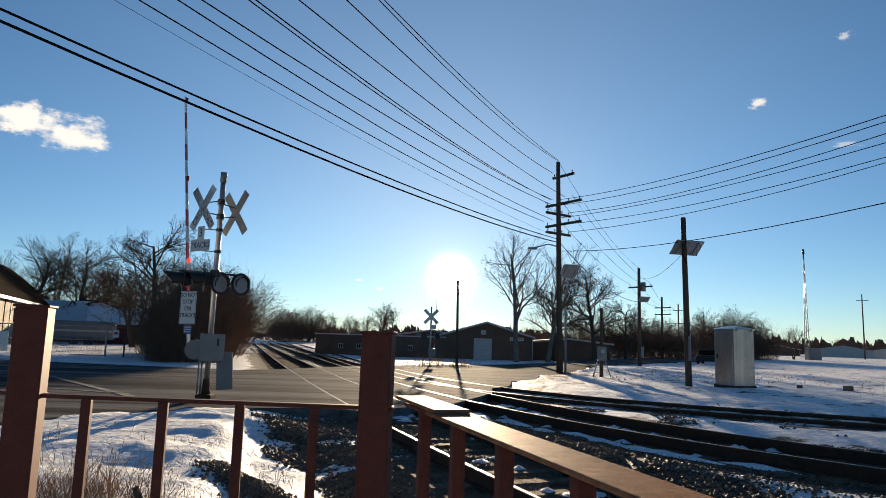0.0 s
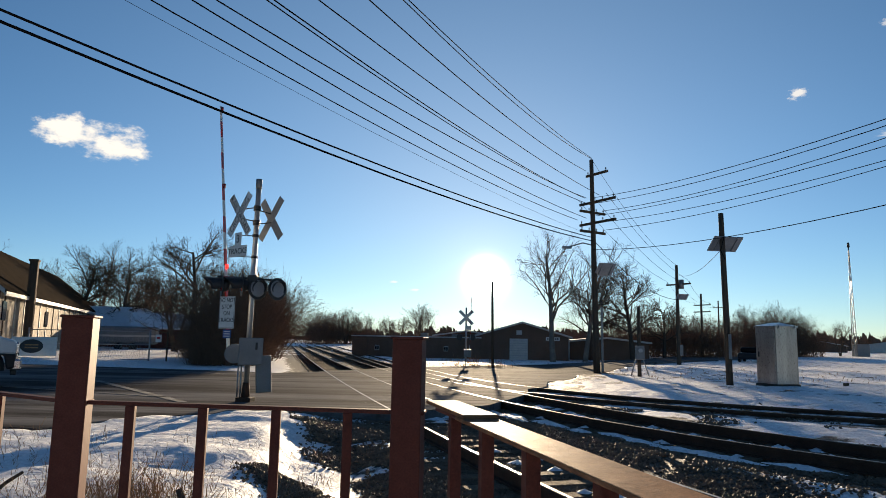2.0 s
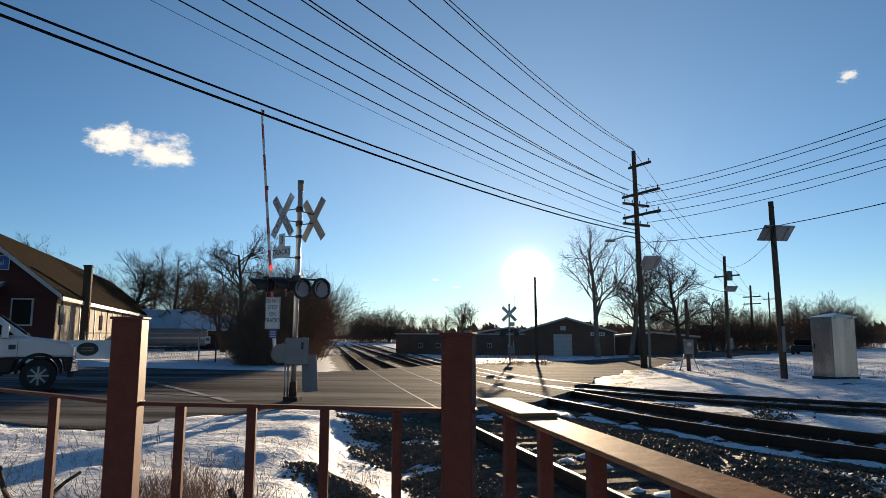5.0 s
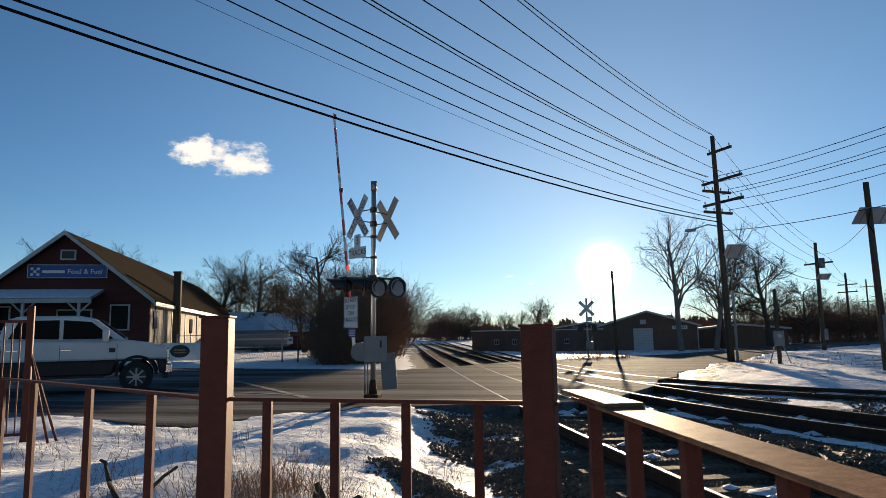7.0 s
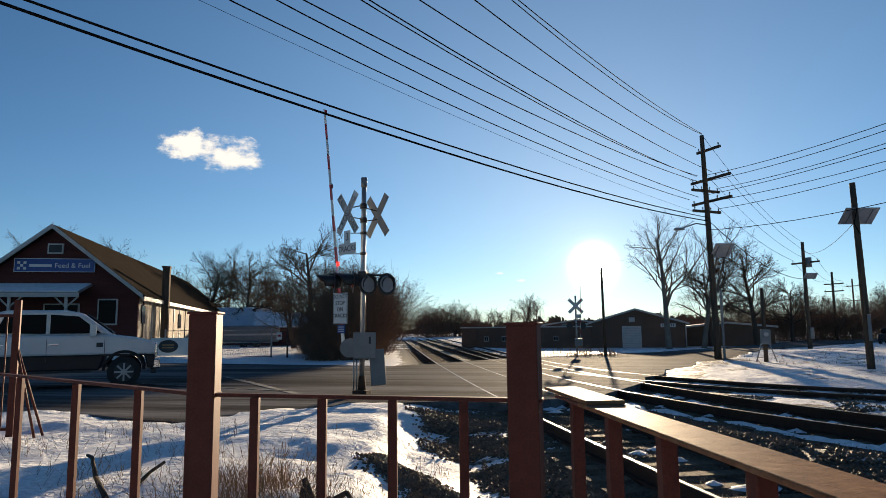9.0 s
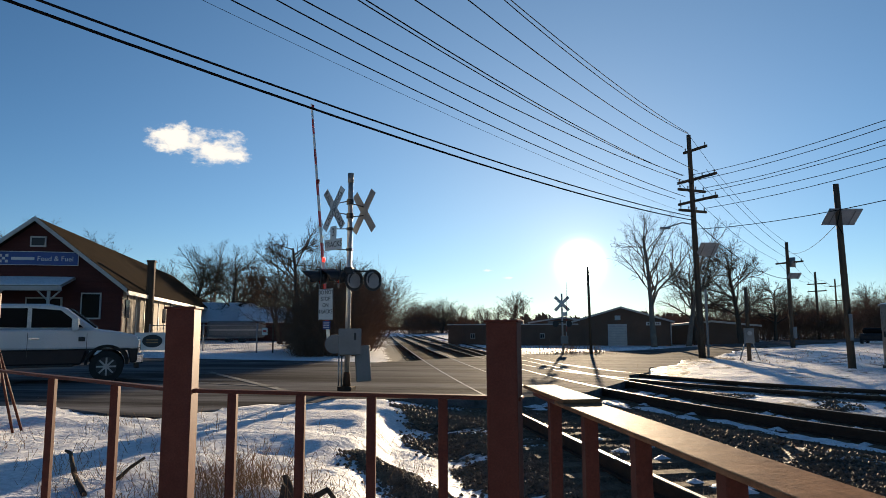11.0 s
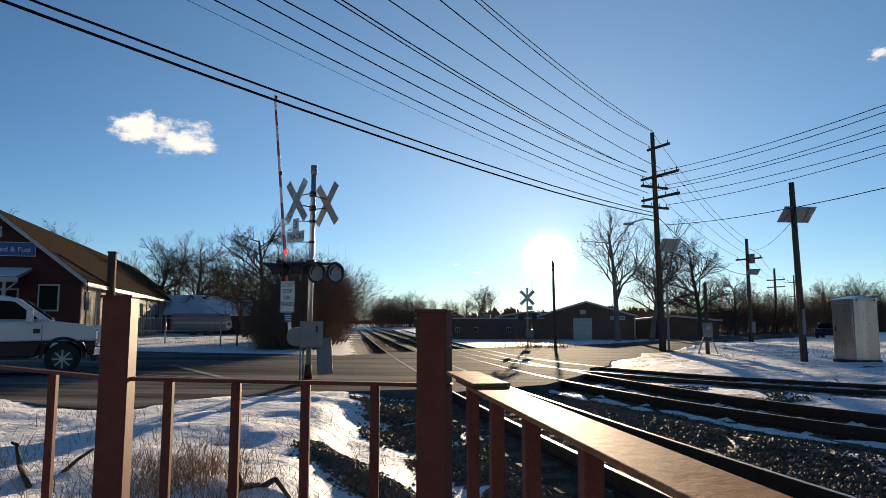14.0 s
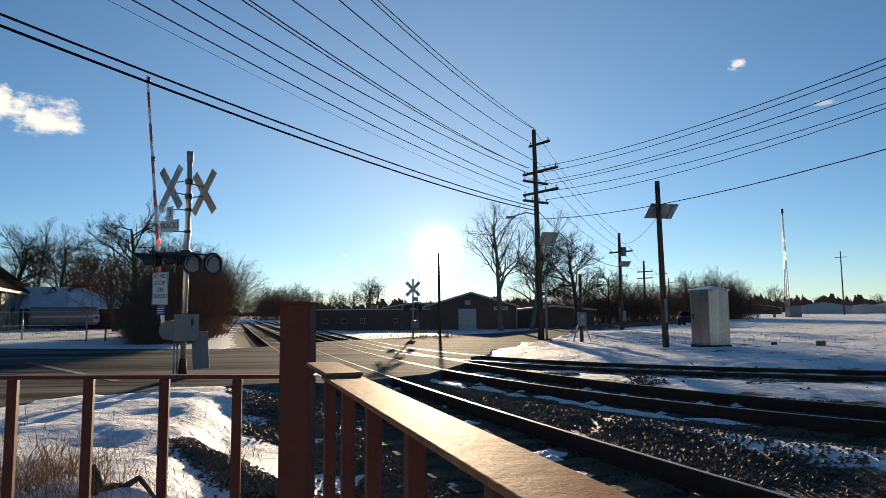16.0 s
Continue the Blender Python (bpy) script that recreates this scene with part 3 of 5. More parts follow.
railing("railing", "low steel railing painted dull red with thin square balusters", P1 + Vector((0.065, 0, 0)), P2 - Vector((0.065, 0, 0)), (0.222, 0.580, 0.932, 1.267), 0.046, 0.018, 0.042, RED)
railing("railing", "steel railing section painted dull red, running on past the post", Vector((-4.9, 4.7, 0)), P1 - Vector((0.055, -0.03, 0)), (0.10, 0.82, 1.84, 2.70), 0.046, 0.018, 0.042, RED)
cap_dir = (CAP_B - CAP_A).normalized()
cap_turn = math.degrees(math.atan2(cap_dir.y, cap_dir.x))
wide = thing("wide_railing", "railing with a wide worn reddish cap plate coloured as sunlit, on square bars", "railing", (CAP_A.x, CAP_A.y, 0), cap_turn, "railings")
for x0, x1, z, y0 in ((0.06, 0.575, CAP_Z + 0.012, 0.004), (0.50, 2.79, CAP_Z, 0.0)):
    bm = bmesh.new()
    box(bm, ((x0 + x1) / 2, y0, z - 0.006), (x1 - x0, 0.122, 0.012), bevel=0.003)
    part("cap_plate", bm, CAP, wide, "worn flat cap plate, tan as in sunlight")
bm = bmesh.new()
box(bm, (1.42, 0, CAP_Z - 0.020), (2.7, 0.045, 0.014), bevel=0.003)
part("top_rail", bm, RED, wide)
for s in (0.26, 0.63, 1.0, 1.40, 1.85, 2.3):
    bm = bmesh.new()
    box(bm, (s, 0.006, (CAP_Z - 0.113) / 2), (0.040, 0.040, CAP_Z + 0.087), bevel=0.004)
    part("baluster", bm, RED, wide)

# far picket panel with its braces
pf = thing("picket_fence_panel", "rusty red steel picket panel braced against the snow", "fence", (-8.12, 8.22, 0), 214)
bm = bmesh.new()
box(bm, (0, 0, 0.92), (0.09, 0.09, 2.05), bevel=0.006)
part("post", bm, RED, pf)
for z in (0.12, 1.72):
    bm = bmesh.new()
    box(bm, (1.2, 0, z), (2.4, 0.04, 0.04))
    part("rail", bm, RED, pf)
for i in range(23):
    bm = bmesh.new()
    box(bm, (0.12 + 0.10 * i, 0, 0.92), (0.018, 0.018, 1.62))
    part("picket", bm, RED, pf)
for dx, dy in ((-0.42, 0.05), (-0.34, 0.22)):
    bm = bmesh.new()
    tube(bm, (0, 0, 1.35), (dx, dy, 0.0), 0.018, sides=6)
    part("brace", bm, RED, pf)

# ---- crossing signal ----


def signal_mast():
    s = thing("crossing_signal", "silver railroad crossing mast with lamps, signs and gate machine", "crossing signal", (-5.28, 15.1, 0))
    bm = bmesh.new()
    tube(bm, (0, 0, -0.1), (0.04, 0, 4.95), 0.062, 0.058, 16)
    part("mast_pole", bm, STEEL, s, "scratched silver pole")
    bm = bmesh.new()
    tube(bm, (0.04, 0, 4.9), (0.041, 0, 5.13), 0.072, 0.072, 16)
    part("pole_cap", bm, GREYBOX, s, "dull grey cap")
    bm = bmesh.new()
    box(bm, (0, 0, 0.03), (0.34, 0.34, 0.12), bevel=0.01)
    tube(bm, (0, 0, 0.08), (0, 0, 0.42), 0.10, 0.072, 12)
    part("base", bm, RAIL, s, "dark cast pole base")

    def crossbuck(name, c, turn, front):
        m = pose(*c, 90, 0, turn)
        boards = []
        for a in (52, -52):
            bm = bmesh.new()
            box(bm, (0, 0, 0.006 if a > 0 else -0.006), (1.18, 0.21, 0.008), Matrix.Rotation(radians(a), 3, "Z"), bevel=0.003)
            b = part("crossbuck_blade", bm, WHITE if front else GREYBOX, s, "white crossbuck blade" if front else "bare metal back of a crossbuck blade")
            b.matrix_local = m
            boards.append(b)
        if front:
            for a, text, b in ((52, "CROSSING", boards[0]), (-52, "RAIL   ROAD", boards[1])):
                lettering("lettering", text, 0.20, BLACK, b, pose(0, 0, 0.0125 if a > 0 else 0.0095, 0, 0, a), "black lettering")
                for e in (-0.085, 0.085):
                    bm = bmesh.new()
                    box(bm, (0, e, 0.0105 if a > 0 else -0.0015), (1.14, 0.008, 0.002), None)
                    o = part("edge_line", bm, BLACK, b)
                    o.matrix_local = pose(0, 0, 0, 0, 0, a)
        for dz in (-0.14, 0.2):
            bm = bmesh.new()
            tube(bm, (0.03, 0, c[2] + dz), (c[0], c[1], c[2] + dz * 0.6), 0.014, sides=6)
            tube(bm, (0.03, 0, c[2] + dz - 0.03), (0.03, 0, c[2] + dz + 0.03), 0.085, sides=12)
            part("bracket", bm, BLACK, s, "black clamp bracket")

    crossbuck("crossbuck", (-0.34, -0.10, 4.26), -34, True)
    crossbuck("crossbuck", (0.34, 0.12, 4.20), -34, False)
    # count of tracks
    m = pose(-0.34, -0.1, 3.40, 90, 0, -34)
    bm = bmesh.new()
    plate(bm, [(-0.34, -0.13, 0), (0.34, -0.13, 0), (0.34, 0.13, 0), (0.12, 0.13, 0), (0.12, 0.44, 0), (-0.12, 0.44, 0), (-0.12, 0.13, 0), (-0.34, 0.13, 0)], 0.008, (0, 0, 1))
    b = part("track_count_sign", bm, WHITE, s, "white sign with black lettering")
    b.matrix_local = m
    lettering("lettering", "TRACKS", 0.19, BLACK, b, pose(0, 0, 0.0105), "black lettering")
    lettering("lettering", "3", 0.27, BLACK, b, pose(0, 0.285, 0.0105), "black numeral")
    for z in (3.28, 3.78):
        bm = bmesh.new()
        tube(bm, (0.02, 0, z), (-0.34, -0.09, z), 0.012, sides=6)
        tube(bm, (0.03, 0, z - 0.03), (0.03, 0, z + 0.03), 0.08, sides=12)
        part("bracket", bm, BLACK, s, "black clamp bracket")
    # rule sign
    m = pose(-0.43, -0.30, 1.98, 90, 0, -28)
    bm = bmesh.new()
    box(bm, (0, 0, 0), (0.50, 0.72, 0.008), bevel=0.003)
    b = part("stop_rule_sign", bm, WHITE, s, "white rule sign with black lettering")
    b.matrix_local = m
    lettering("lettering", "DO NOT\nSTOP\nON\nTRACKS", 0.135, BLACK, b, pose(0, 0.05, 0.006), "black lettering", 1.1)
    bm = bmesh.new()
    for q in ((0, 0.345, 0.46, 0.008), (0, -0.345, 0.46, 0.008), (0.235, 0, 0.008, 0.69), (-0.235, 0, 0.008, 0.69)):
        box(bm, (q[0], q[1], 0.005), (q[2], q[3], 0.002))
    part("sign_border", bm, BLACK, b)
    m = pose(-0.40, -0.30, 1.50, 90, 0, -28)
    bm = bmesh.new()
    box(bm, (0, 0, 0), (0.26, 0.19, 0.006), bevel=0.002)
    b = part("notice_plate", bm, BLUE, s, "small blue notice plate")
    b.matrix_local = m
    bm = bmesh.new()
    for dy in (0.05, 0.0, -0.05):
        box(bm, (0, dy, 0.005), (0.2, 0.02, 0.002))
    part("notice_bars", bm, WHITE, b)
    # lamps
    bm = bmesh.new()
    tube(bm, (-0.72, -0.25, 2.80), (0.62, 0.22, 2.76), 0.024, sides=10)
    box(bm, (0.03, 0, 2.78), (0.2, 0.2, 0.16), bevel=0.02)
    part("lamp_arm", bm, BLACK, s, "black lamp crossarm")
    for c, turn, red in (((-0.62, -0.23, 2.60), -62, True), ((-0.20, -0.10, 2.62), -62, True), ((0.14, 0.04, 2.56), 54, False), ((0.56, 0.18, 2.56), 54, False)):
        m = pose(*c, 90, 0, turn if red else turn + 180)
        if not red:
            m = pose(*c, 90, 0, turn)
        bm = bmesh.new()
        tube(bm, (0, 0, -0.02), (0, 0, 0.0), 0.26, 0.26, 28)
        lamp = part("crossing_lamp", bm, BLACK, s, "black round lamp background")
        lamp.matrix_local = m
        bm = bmesh.new()
        tube(bm, (0, 0, -0.16), (0, 0, -0.02), 0.12, 0.16, 16)
        part("housing", bm, BLACK, lamp)
        bm = bmesh.new()
        tube(bm, (0, 0, 0.0), (0, 0, 0.02), 0.15 if red else 0.2, 0.14 if red else 0.19, 24)
        part("lens", bm, LENS_RED if red else LAMPFACE, lamp, "dark red lens" if red else "plain grey disc")
        bm = bmesh.new()
        n = 14
        for i in range(n):
            a0, a1 = -0.45 + (math.pi + 0.9) * i / n, -0.45 + (math.pi + 0.9) * (i + 1) / n
            r0, r1 = 0.165, 0.185
            ln = 0.44 if red else 0.16
            pts = []
            for a in (a0, a1):
                pts.append((r0 * math.cos(a), r0 * math.sin(a), 0.0, r1 * math.cos(a), r1 * math.sin(a), ln * (0.45 + 0.55 * max(0, math.sin(a)))))
            q = [bm.verts.new(v) for v in ((pts[0][0], pts[0][1], 0), (pts[1][0], pts[1][1], 0), (pts[1][3], pts[1][4], pts[1][5]), (pts[0][3], pts[0][4], pts[0][5]))]
            bm.faces.new(q)
        bmesh.ops.remove_doubles(bm, verts=bm.verts, dist=0.0005)
        bmesh.ops.solidify(bm, geom=bm.faces[:], thickness=0.006)
        part("visor", bm, BLACK, lamp, "black lamp visor")
    # gate machine, counterweight and raised arm
    bm = bmesh.new()
    box(bm, (0.12, -0.16, 1.12), (0.52, 0.40, 0.60), rotz(20), bevel=0.02)
    part("gate_machine", bm, GREYBOX, s, "grey gate machine housing")
    bm = bmesh.new()
    box(bm, (0.30, -0.31, 1.24), (0.05, 0.02, 0.16), rotz(20), bevel=0.006)
    part("latch", bm, BLACK, s, "dark latch handle")
    bm = bmesh.new()
    tube(bm, (-0.30, 0.06, 1.06), (-0.28, -0.10, 1.06), 0.22, 0.22, 20)
    part("gear_cover", bm, GREYBOX, s, "round grey gear cover")
    bm = bmesh.new()
    box(bm, (0.42, -0.1, 0.62), (0.10, 0.34, 0.82), Matrix.Rotation(radians(-4), 3, "Y") @ rotz(-60), bevel=0.015)
    part("counterweight", bm, GREYBOX, s, "grey counterweight plate")
    for dx in (-0.11, -0.18):
        bm = bmesh.new()
        tube(bm, (dx, -0.05, 0.0), (dx, -0.05, 0.85), 0.02, sides=8)
        part("conduit", bm, STEEL, s)
    a, b = Vector((-0.50, 0.10, 1.15)), Vector((-1.06, 0.14, 6.98))
    arm = None
    n = 15
    for i in range(n):
        p, q = a.lerp(b, i / n), a.lerp(b, (i + 1) / n)
        w = 0.14 - 0.07 * i / n
        bm = bmesh.new()
        rot = (q - p).to_track_quat("Z", "X").to_matrix()
        box(bm, (p + q) / 2, (0.028, w, (q - p).length * 1.002), rot, bevel=0.004)
        part("gate_arm", bm, REDSTRIPE if i % 2 else WHITE, s, "red arm stripe" if i % 2 else "white arm stripe")
    for k in (0.33, 0.66, 0.985):
        p = a.lerp(b, k)
        bm = bmesh.new()
        tube(bm, p + Vector((0.05, -0.05, -0.06)), p + Vector((0.05, -0.05, 0.04)), 0.032, sides=10)
        part("arm_lamp", bm, LAMP_RED if k < 0.4 else LENS_RED, s, "red gate arm lamp")
    return s


signal_mast()

# ---- poles and wires ----


def place(az, dist, z=0.0):
    """A point by its bearing (degrees to the left of straight ahead) and distance."""
    a = radians(az)
    return Vector((-math.sin(a) * dist, math.cos(a) * dist, z))


def crossarm(p, z, along, half, name="crossarm", pins=3):
    bm = bmesh.new()
    d = Vector((*along, 0)).normalized()
    q = Matrix(((d.x, -d.y, 0), (d.y, d.x, 0), (0, 0, 1)))
    box(bm, Vector((0, 0, z)) + Vector((-d.y, d.x, 0)) * 0.16, (2 * half, 0.10, 0.12), q, bevel=0.01)
    arm = part(name, bm, POLE, p, "weathered wooden crossarm")
    for i in range(pins):
        s = -half + 0.12 + (2 * half - 0.24) * i / max(1, pins - 1)
        b = bmesh.new()
        c = Vector((0, 0, z)) + Vector((-d.y, d.x, 0)) * 0.16 + d * s
        tube(b, c + Vector((0, 0, 0.05)), c + Vector((0, 0, 0.14)), 0.02, sides=6)
        tube(b, c + Vector((0, 0, 0.13)), c + Vector((0, 0, 0.21)), 0.035, 0.022, sides=8)
        part("insulator", b, GREYBOX, arm)
    return arm


def wood_pole(at, height, r0=0.17, r1=0.11, lean=(0, 0), label="tall weathered wooden utility pole"):
    p = thing("utility_pole", label, "utility pole", (at[0], at[1], -0.1), 0, "utility poles")
    bm = bmesh.new()
    n = 6
    for i in range(n):
        a, b = i / n, (i + 1) / n
        tube(bm, (lean[0] * a, lean[1] * a, height * a), (lean[0] * b, lean[1] * b, height * b), r0 + (r1 - r0) * a, r0 + (r1 - r0) * b, 12, i in (0, n - 1))
    bmesh.ops.remove_doubles(bm, verts=bm.verts, dist=0.001)
    part("pole_shaft", bm, POLE, p, "weathered round wood shaft")
    return p


def panel_on(p, c, size, turn, tilt):
    bm = bmesh.new()
    rot = rotz(turn) @ Matrix.Rotation(radians(tilt), 3, "X")
    box(bm, c, (*size, 0.04), rot, bevel=0.006)
    fr = part("solar_panel", bm, STEEL, p, "tilted solar panel with a pale metal back")
    bm = bmesh.new()
    box(bm, Vector(c) + rot @ Vector((0, 0, 0.026)), (size[0] * 0.94, size[1] * 0.94, 0.006), rot)
    part("cells", bm, SOLARCELL, fr, "dark solar cells")
    for s in (-0.3, 0.3):
        bm = bmesh.new()
        tube(bm, Vector(c) + rot @ Vector((s * size[0], -size[1] * 0.42, -0.03)), Vector(c) + rot @ Vector((s * size[0], size[1] * 0.42, -0.03)), 0.018, sides=6)
        part("panel_rail", bm, GREYBOX, fr)


UP = Vector((5.68, 33.3, 0))
main = wood_pole(UP, 10.75, 0.165, 0.10, (-0.15, 0), "tall wooden utility pole with many crossarms at the crossing")
ACROSS, ALONG = Vector((0.57, -0.82, 0)), Vector((0.82, 0.57, 0))
crossarm(main, 8.62, ACROSS[:2], 1.25, pins=4)
crossarm(main, 7.55, ACROSS[:2], 1.25, pins=4)
crossarm(main, 8.05, ALONG[:2], 0.85, pins=4)
crossarm(main, 7.05, ALONG[:2], 0.85, pins=4)
crossarm(main, 10.05, ACROSS[:2], 0.75, pins=2)
bm = bmesh.new()
tube(bm, (-0.05, 0, 6.35), (-0.6, 0.1, 6.5), 0.03, sides=8)
tube(bm, (-0.6, 0.1, 6.5), (-1.25, 0.2, 6.32), 0.03, sides=8)
lamparm = part("street_lamp_arm", bm, STEEL, main, "grey street lamp arm")
bm = bmesh.new()
box(bm, (-1.38, 0.22, 6.28), (0.5, 0.2, 0.12), bevel=0.04)
part("lamp_head", bm, STEEL, lamparm, "grey cobra lamp head")
panel_on(main, (0.45, -0.1, 5.15), (0.95, 0.8), 20, -45)
bm = bmesh.new()
box(bm, (0.27, -0.05, 1.6), (0.1, 0.1, 3.4), bevel=0.01)
part("cable_guard", bm, GREYBOX, main, "grey cable guard")

solar = thing("solar_pole", "wooden pole carrying a tilted solar panel in the snow", "pole", (9.15, 25.4, -0.1), 0, "utility poles")
bm = bmesh.new()
tube(bm, (0, 0, 0), (-0.10, 0, 6.5), 0.125, 0.095, 12)
part("pole_shaft", bm, POLE, solar, "dark weathered wood shaft")
panel_on(solar, (0.10, 0.22, 5.36), (1.2, 0.72), 14, -42)
bm = bmesh.new()
tube(bm, (-0.05, -0.12, 5.6), (-0.22, -0.2, 5.05), 0.014, sides=6)
tube(bm, (-0.22, -0.2, 5.05), (-0.05, -0.15, 4.7), 0.014, sides=6)
part("cable_loop", bm, WIRE, solar)
bm = bmesh.new()
box(bm, (0.0, -0.16, 1.5), (0.1, 0.06, 0.9), bevel=0.01)
part("conduit", bm, GREYBOX, solar)

meter = thing("meter_pole", "short wooden service pole with a meter box and splayed legs", "pole", (7.1, 30.6, -0.1))
bm = bmesh.new()
tube(bm, (0, 0, 0), (0, 0, 3.2), 0.09, 0.075, 10)
part("pole_shaft", bm, POLE, meter)
bm = bmesh.new()
box(bm, (0, -0.13, 1.15), (0.38, 0.18, 0.62), bevel=0.02)
part("meter_box", bm, GREYBOX, meter, "grey meter box")
bm = bmesh.new()
tube(bm, (0, -0.24, 1.25), (0, -0.30, 1.25), 0.09, sides=14)
part("meter_dial", bm, STEEL, meter)
for dx in (-0.42, 0.42):
    bm = bmesh.new()
    tube(bm, (0, 0, 1.35), (dx, -0.1, 0.05), 0.03, sides=6)
    part("leg", bm, STEEL, meter)

FAR_POLES = []
for at, h, arms in (((15.3, 53.0), 7.7, (6.2,)), ((26.0, 80.6), 7.5, (6.2, 5.4)), ((42.5, 122.5), 9.4, (8.2, 5.8)), ((60, 168), 9.5, (8.4,)), ((95.0, 152.9), 14.8, (13.4,))):
    p = wood_pole(at, h, 0.17, 0.11, (0, 0), "distant wooden utility pole beside the road")
    for z in arms:
        crossarm(p, z, ACROSS[:2], 1.0 + 0.02 * h, pins=3)
    FAR_POLES.append((Vector((*at, 0)), h, arms[0]))
    if at[0] < 20:
        bm = bmesh.new()
        tube(bm, (0.3, -0.1, 5.85), (0.3, -0.1, 6.55), 0.2, sides=14)
        part("transformer", bm, GREYBOX, p, "grey transformer can")
        panel_on(p, (0.3, -0.25, 5.2), (0.9, 0.6), 10, -40)
        bm = bmesh.new()
        box(bm, (0.16, -0.1, 1.1), (0.25, 0.2, 0.8), bevel=0.02)
        part("service_box", bm, GREYBOX, p)

lone = thing("thin_pole", "thin dark wooden pole beside the far crossing", "pole", (0.70, 37.4, -0.1), 0, "utility poles")
bm = bmesh.new()
tube(bm, (0, 0, 0), (-0.06, 0, 4.85), 0.085, 0.06, 10)
part("pole_shaft", bm, POLE, lone)


def wire_run(name, pts, r, label):
    bm = bmesh.new()
    prev = None
    for a, b in zip(pts, pts[1:]):
        tube(bm, a, b, r, r, 5, False)
    bmesh.ops.remove_doubles(bm, verts=bm.verts, dist=r * 0.5)
    o = link(name, bm, WIRE)
    return tagged(o, label, "wire", "overhead wires")


def sag(a, b, drop, n=16, far=1.0):
    out = []
    for i in range(n + 1):
        t = far * i / n
        p = a.lerp(b, t) if t <= 1 else b + (b - a) * (t - 1)
        out.append(p - Vector((0, 0, drop * 4 * t * (1 - t))))
    return out


TOP = UP + Vector((-0.15, 0, 0))
for near, z0, off, drop, r in (((-6.15, 8.55, 5.70), 6.62, 0.0, 0.26, 0.020), ((-6.32, 8.80, 5.65), 6.45, 0.05, 0.30, 0.024)):
    wire_run("thick_cable", sag(TOP + Vector((0, -0.2, z0)), Vector(near), drop, 20, 1.7), r, "thick black overhead cable across the sky")
for near, z0, s, drop, r in (((-6.60, 11.85, 7.70), 6.95, -0.5, 0.22, 0.005), ((-6.0, 11.8, 7.63), 7.7, -1.05, 0.3, 0.0145), ((-5.25, 11.75, 7.63), 7.7, -0.4, 0.3, 0.0145), ((-4.8, 11.7, 7.63), 8.2, 0.2, 0.3, 0.0145),
                             ((-3.74, 11.7, 7.63), 8.75, -0.5, 0.3, 0.0145), ((-3.80, 11.9, 7.63), 8.75, -0.4, 0.36, 0.013), ((-2.95, 11.6, 7.63), 8.75, 0.5, 0.22, 0.013), ((-2.32, 13.3, 8.53), 10.15, -0.4, 0.3, 0.0145),
                             ((-1.72, 14.2, 9.13), 10.75, 0.0, 0.22, 0.013), ((-1.80, 14.3, 9.13), 10.70, 0.02, 0.34, 0.013)):
    wire_run("overhead_wire", sag(TOP + ACROSS * s + Vector((0, 0, z0)), Vector(near), drop, 18, 1.8), r, "thin black overhead wire against the sky")
for near, z0, s, drop in (((10.7, 15.8, 7.25), 8.7, 0.1, 0.28), ((11.0, 16.3, 7.25), 8.4, 0.1, 0.28), ((11.6, 17.2, 7.25), 8.12, 0.85, 0.3), ((12.1, 18.0, 7.25), 7.75, 0.1, 0.25), ((13.0, 19.4, 7.25), 7.4, 0.1, 0.3),
                          ((13.4, 19.9, 7.25), 7.12, 0.85, 0.3), ((9.9, 14.9, 4.83), 6.05, 0.0, 0.32)):
    wire_run("overhead_wire", sag(TOP + ALONG * s + Vector((0, 0, z0)), Vector(near), drop, 18, 1.8), 0.013, "thin black overhead wire against the sky")
chain = [(TOP, 8.75)] + [(p, a + 0.2) for p, h, a in FAR_POLES[:4]]
for (a, za), (b, zb) in zip(chain, chain[1:]):
    for s in (-1.0, 0.1, 1.0):
        wire_run("overhead_wire", sag(a + ACROSS * s + Vector((0, 0, za)), b + ACROSS * s + Vector((0, 0, zb)), 0.5, 12), 0.010, "thin black overhead wire along the road")
wire_run("overhead_wire", sag(TOP + Vector((0, 0, 6.6)), FAR_POLES[0][0] + Vector((0, 0, 4.9)), 0.7, 12), 0.018, "thick black overhead cable along the road")
wire_run("overhead_wire", sag(TOP + Vector((0, 0, 10.7)), FAR_POLES[0][0] + Vector((0, 0, 7.6)), 0.6, 12), 0.010, "thin black overhead wire along the road")
wire_run("overhead_wire", sag(Vector((9.05, 25.4, 5.05)), FAR_POLES[0][0] + Vector((0, 0, 6.9)), 0.5, 12), 0.010, "thin black overhead wire to the solar pole")

# ---- signal cabinet and mast beyond ----
cab = thing("signal_cabinet", "bare aluminium railway signal cabinet with a low peaked lid", "cabinet", (11.0, 25.7, 0.0), 21)
bm = bmesh.new()
box(bm, (0, 0, 1.12), (0.98, 0.98, 2.08), bevel=0.012)
part("cabinet_body", bm, ALU, cab, "streaked bare aluminium body")
bm = bmesh.new()
lid = [(-0.53, -0.53, 2.14), (0.53, -0.53, 2.14), (0.53, 0.53, 2.14), (-0.53, 0.53, 2.14)]
a = [bm.verts.new(v) for v in lid]
b = [bm.verts.new((x, y, z + 0.05)) for x, y, z in lid]
r0, r1 = bm.verts.new((0, -0.2, 2.32)), bm.verts.new((0, 0.2, 2.32))
for k in range(4):
    bm.faces.new((a[k], a[(k + 1) % 4], b[(k + 1) % 4], b[k]))
bm.faces.new(a[::-1])
bm.faces.new((b[0], b[1], r0))
bm.faces.new((b[2], b[3], r1))
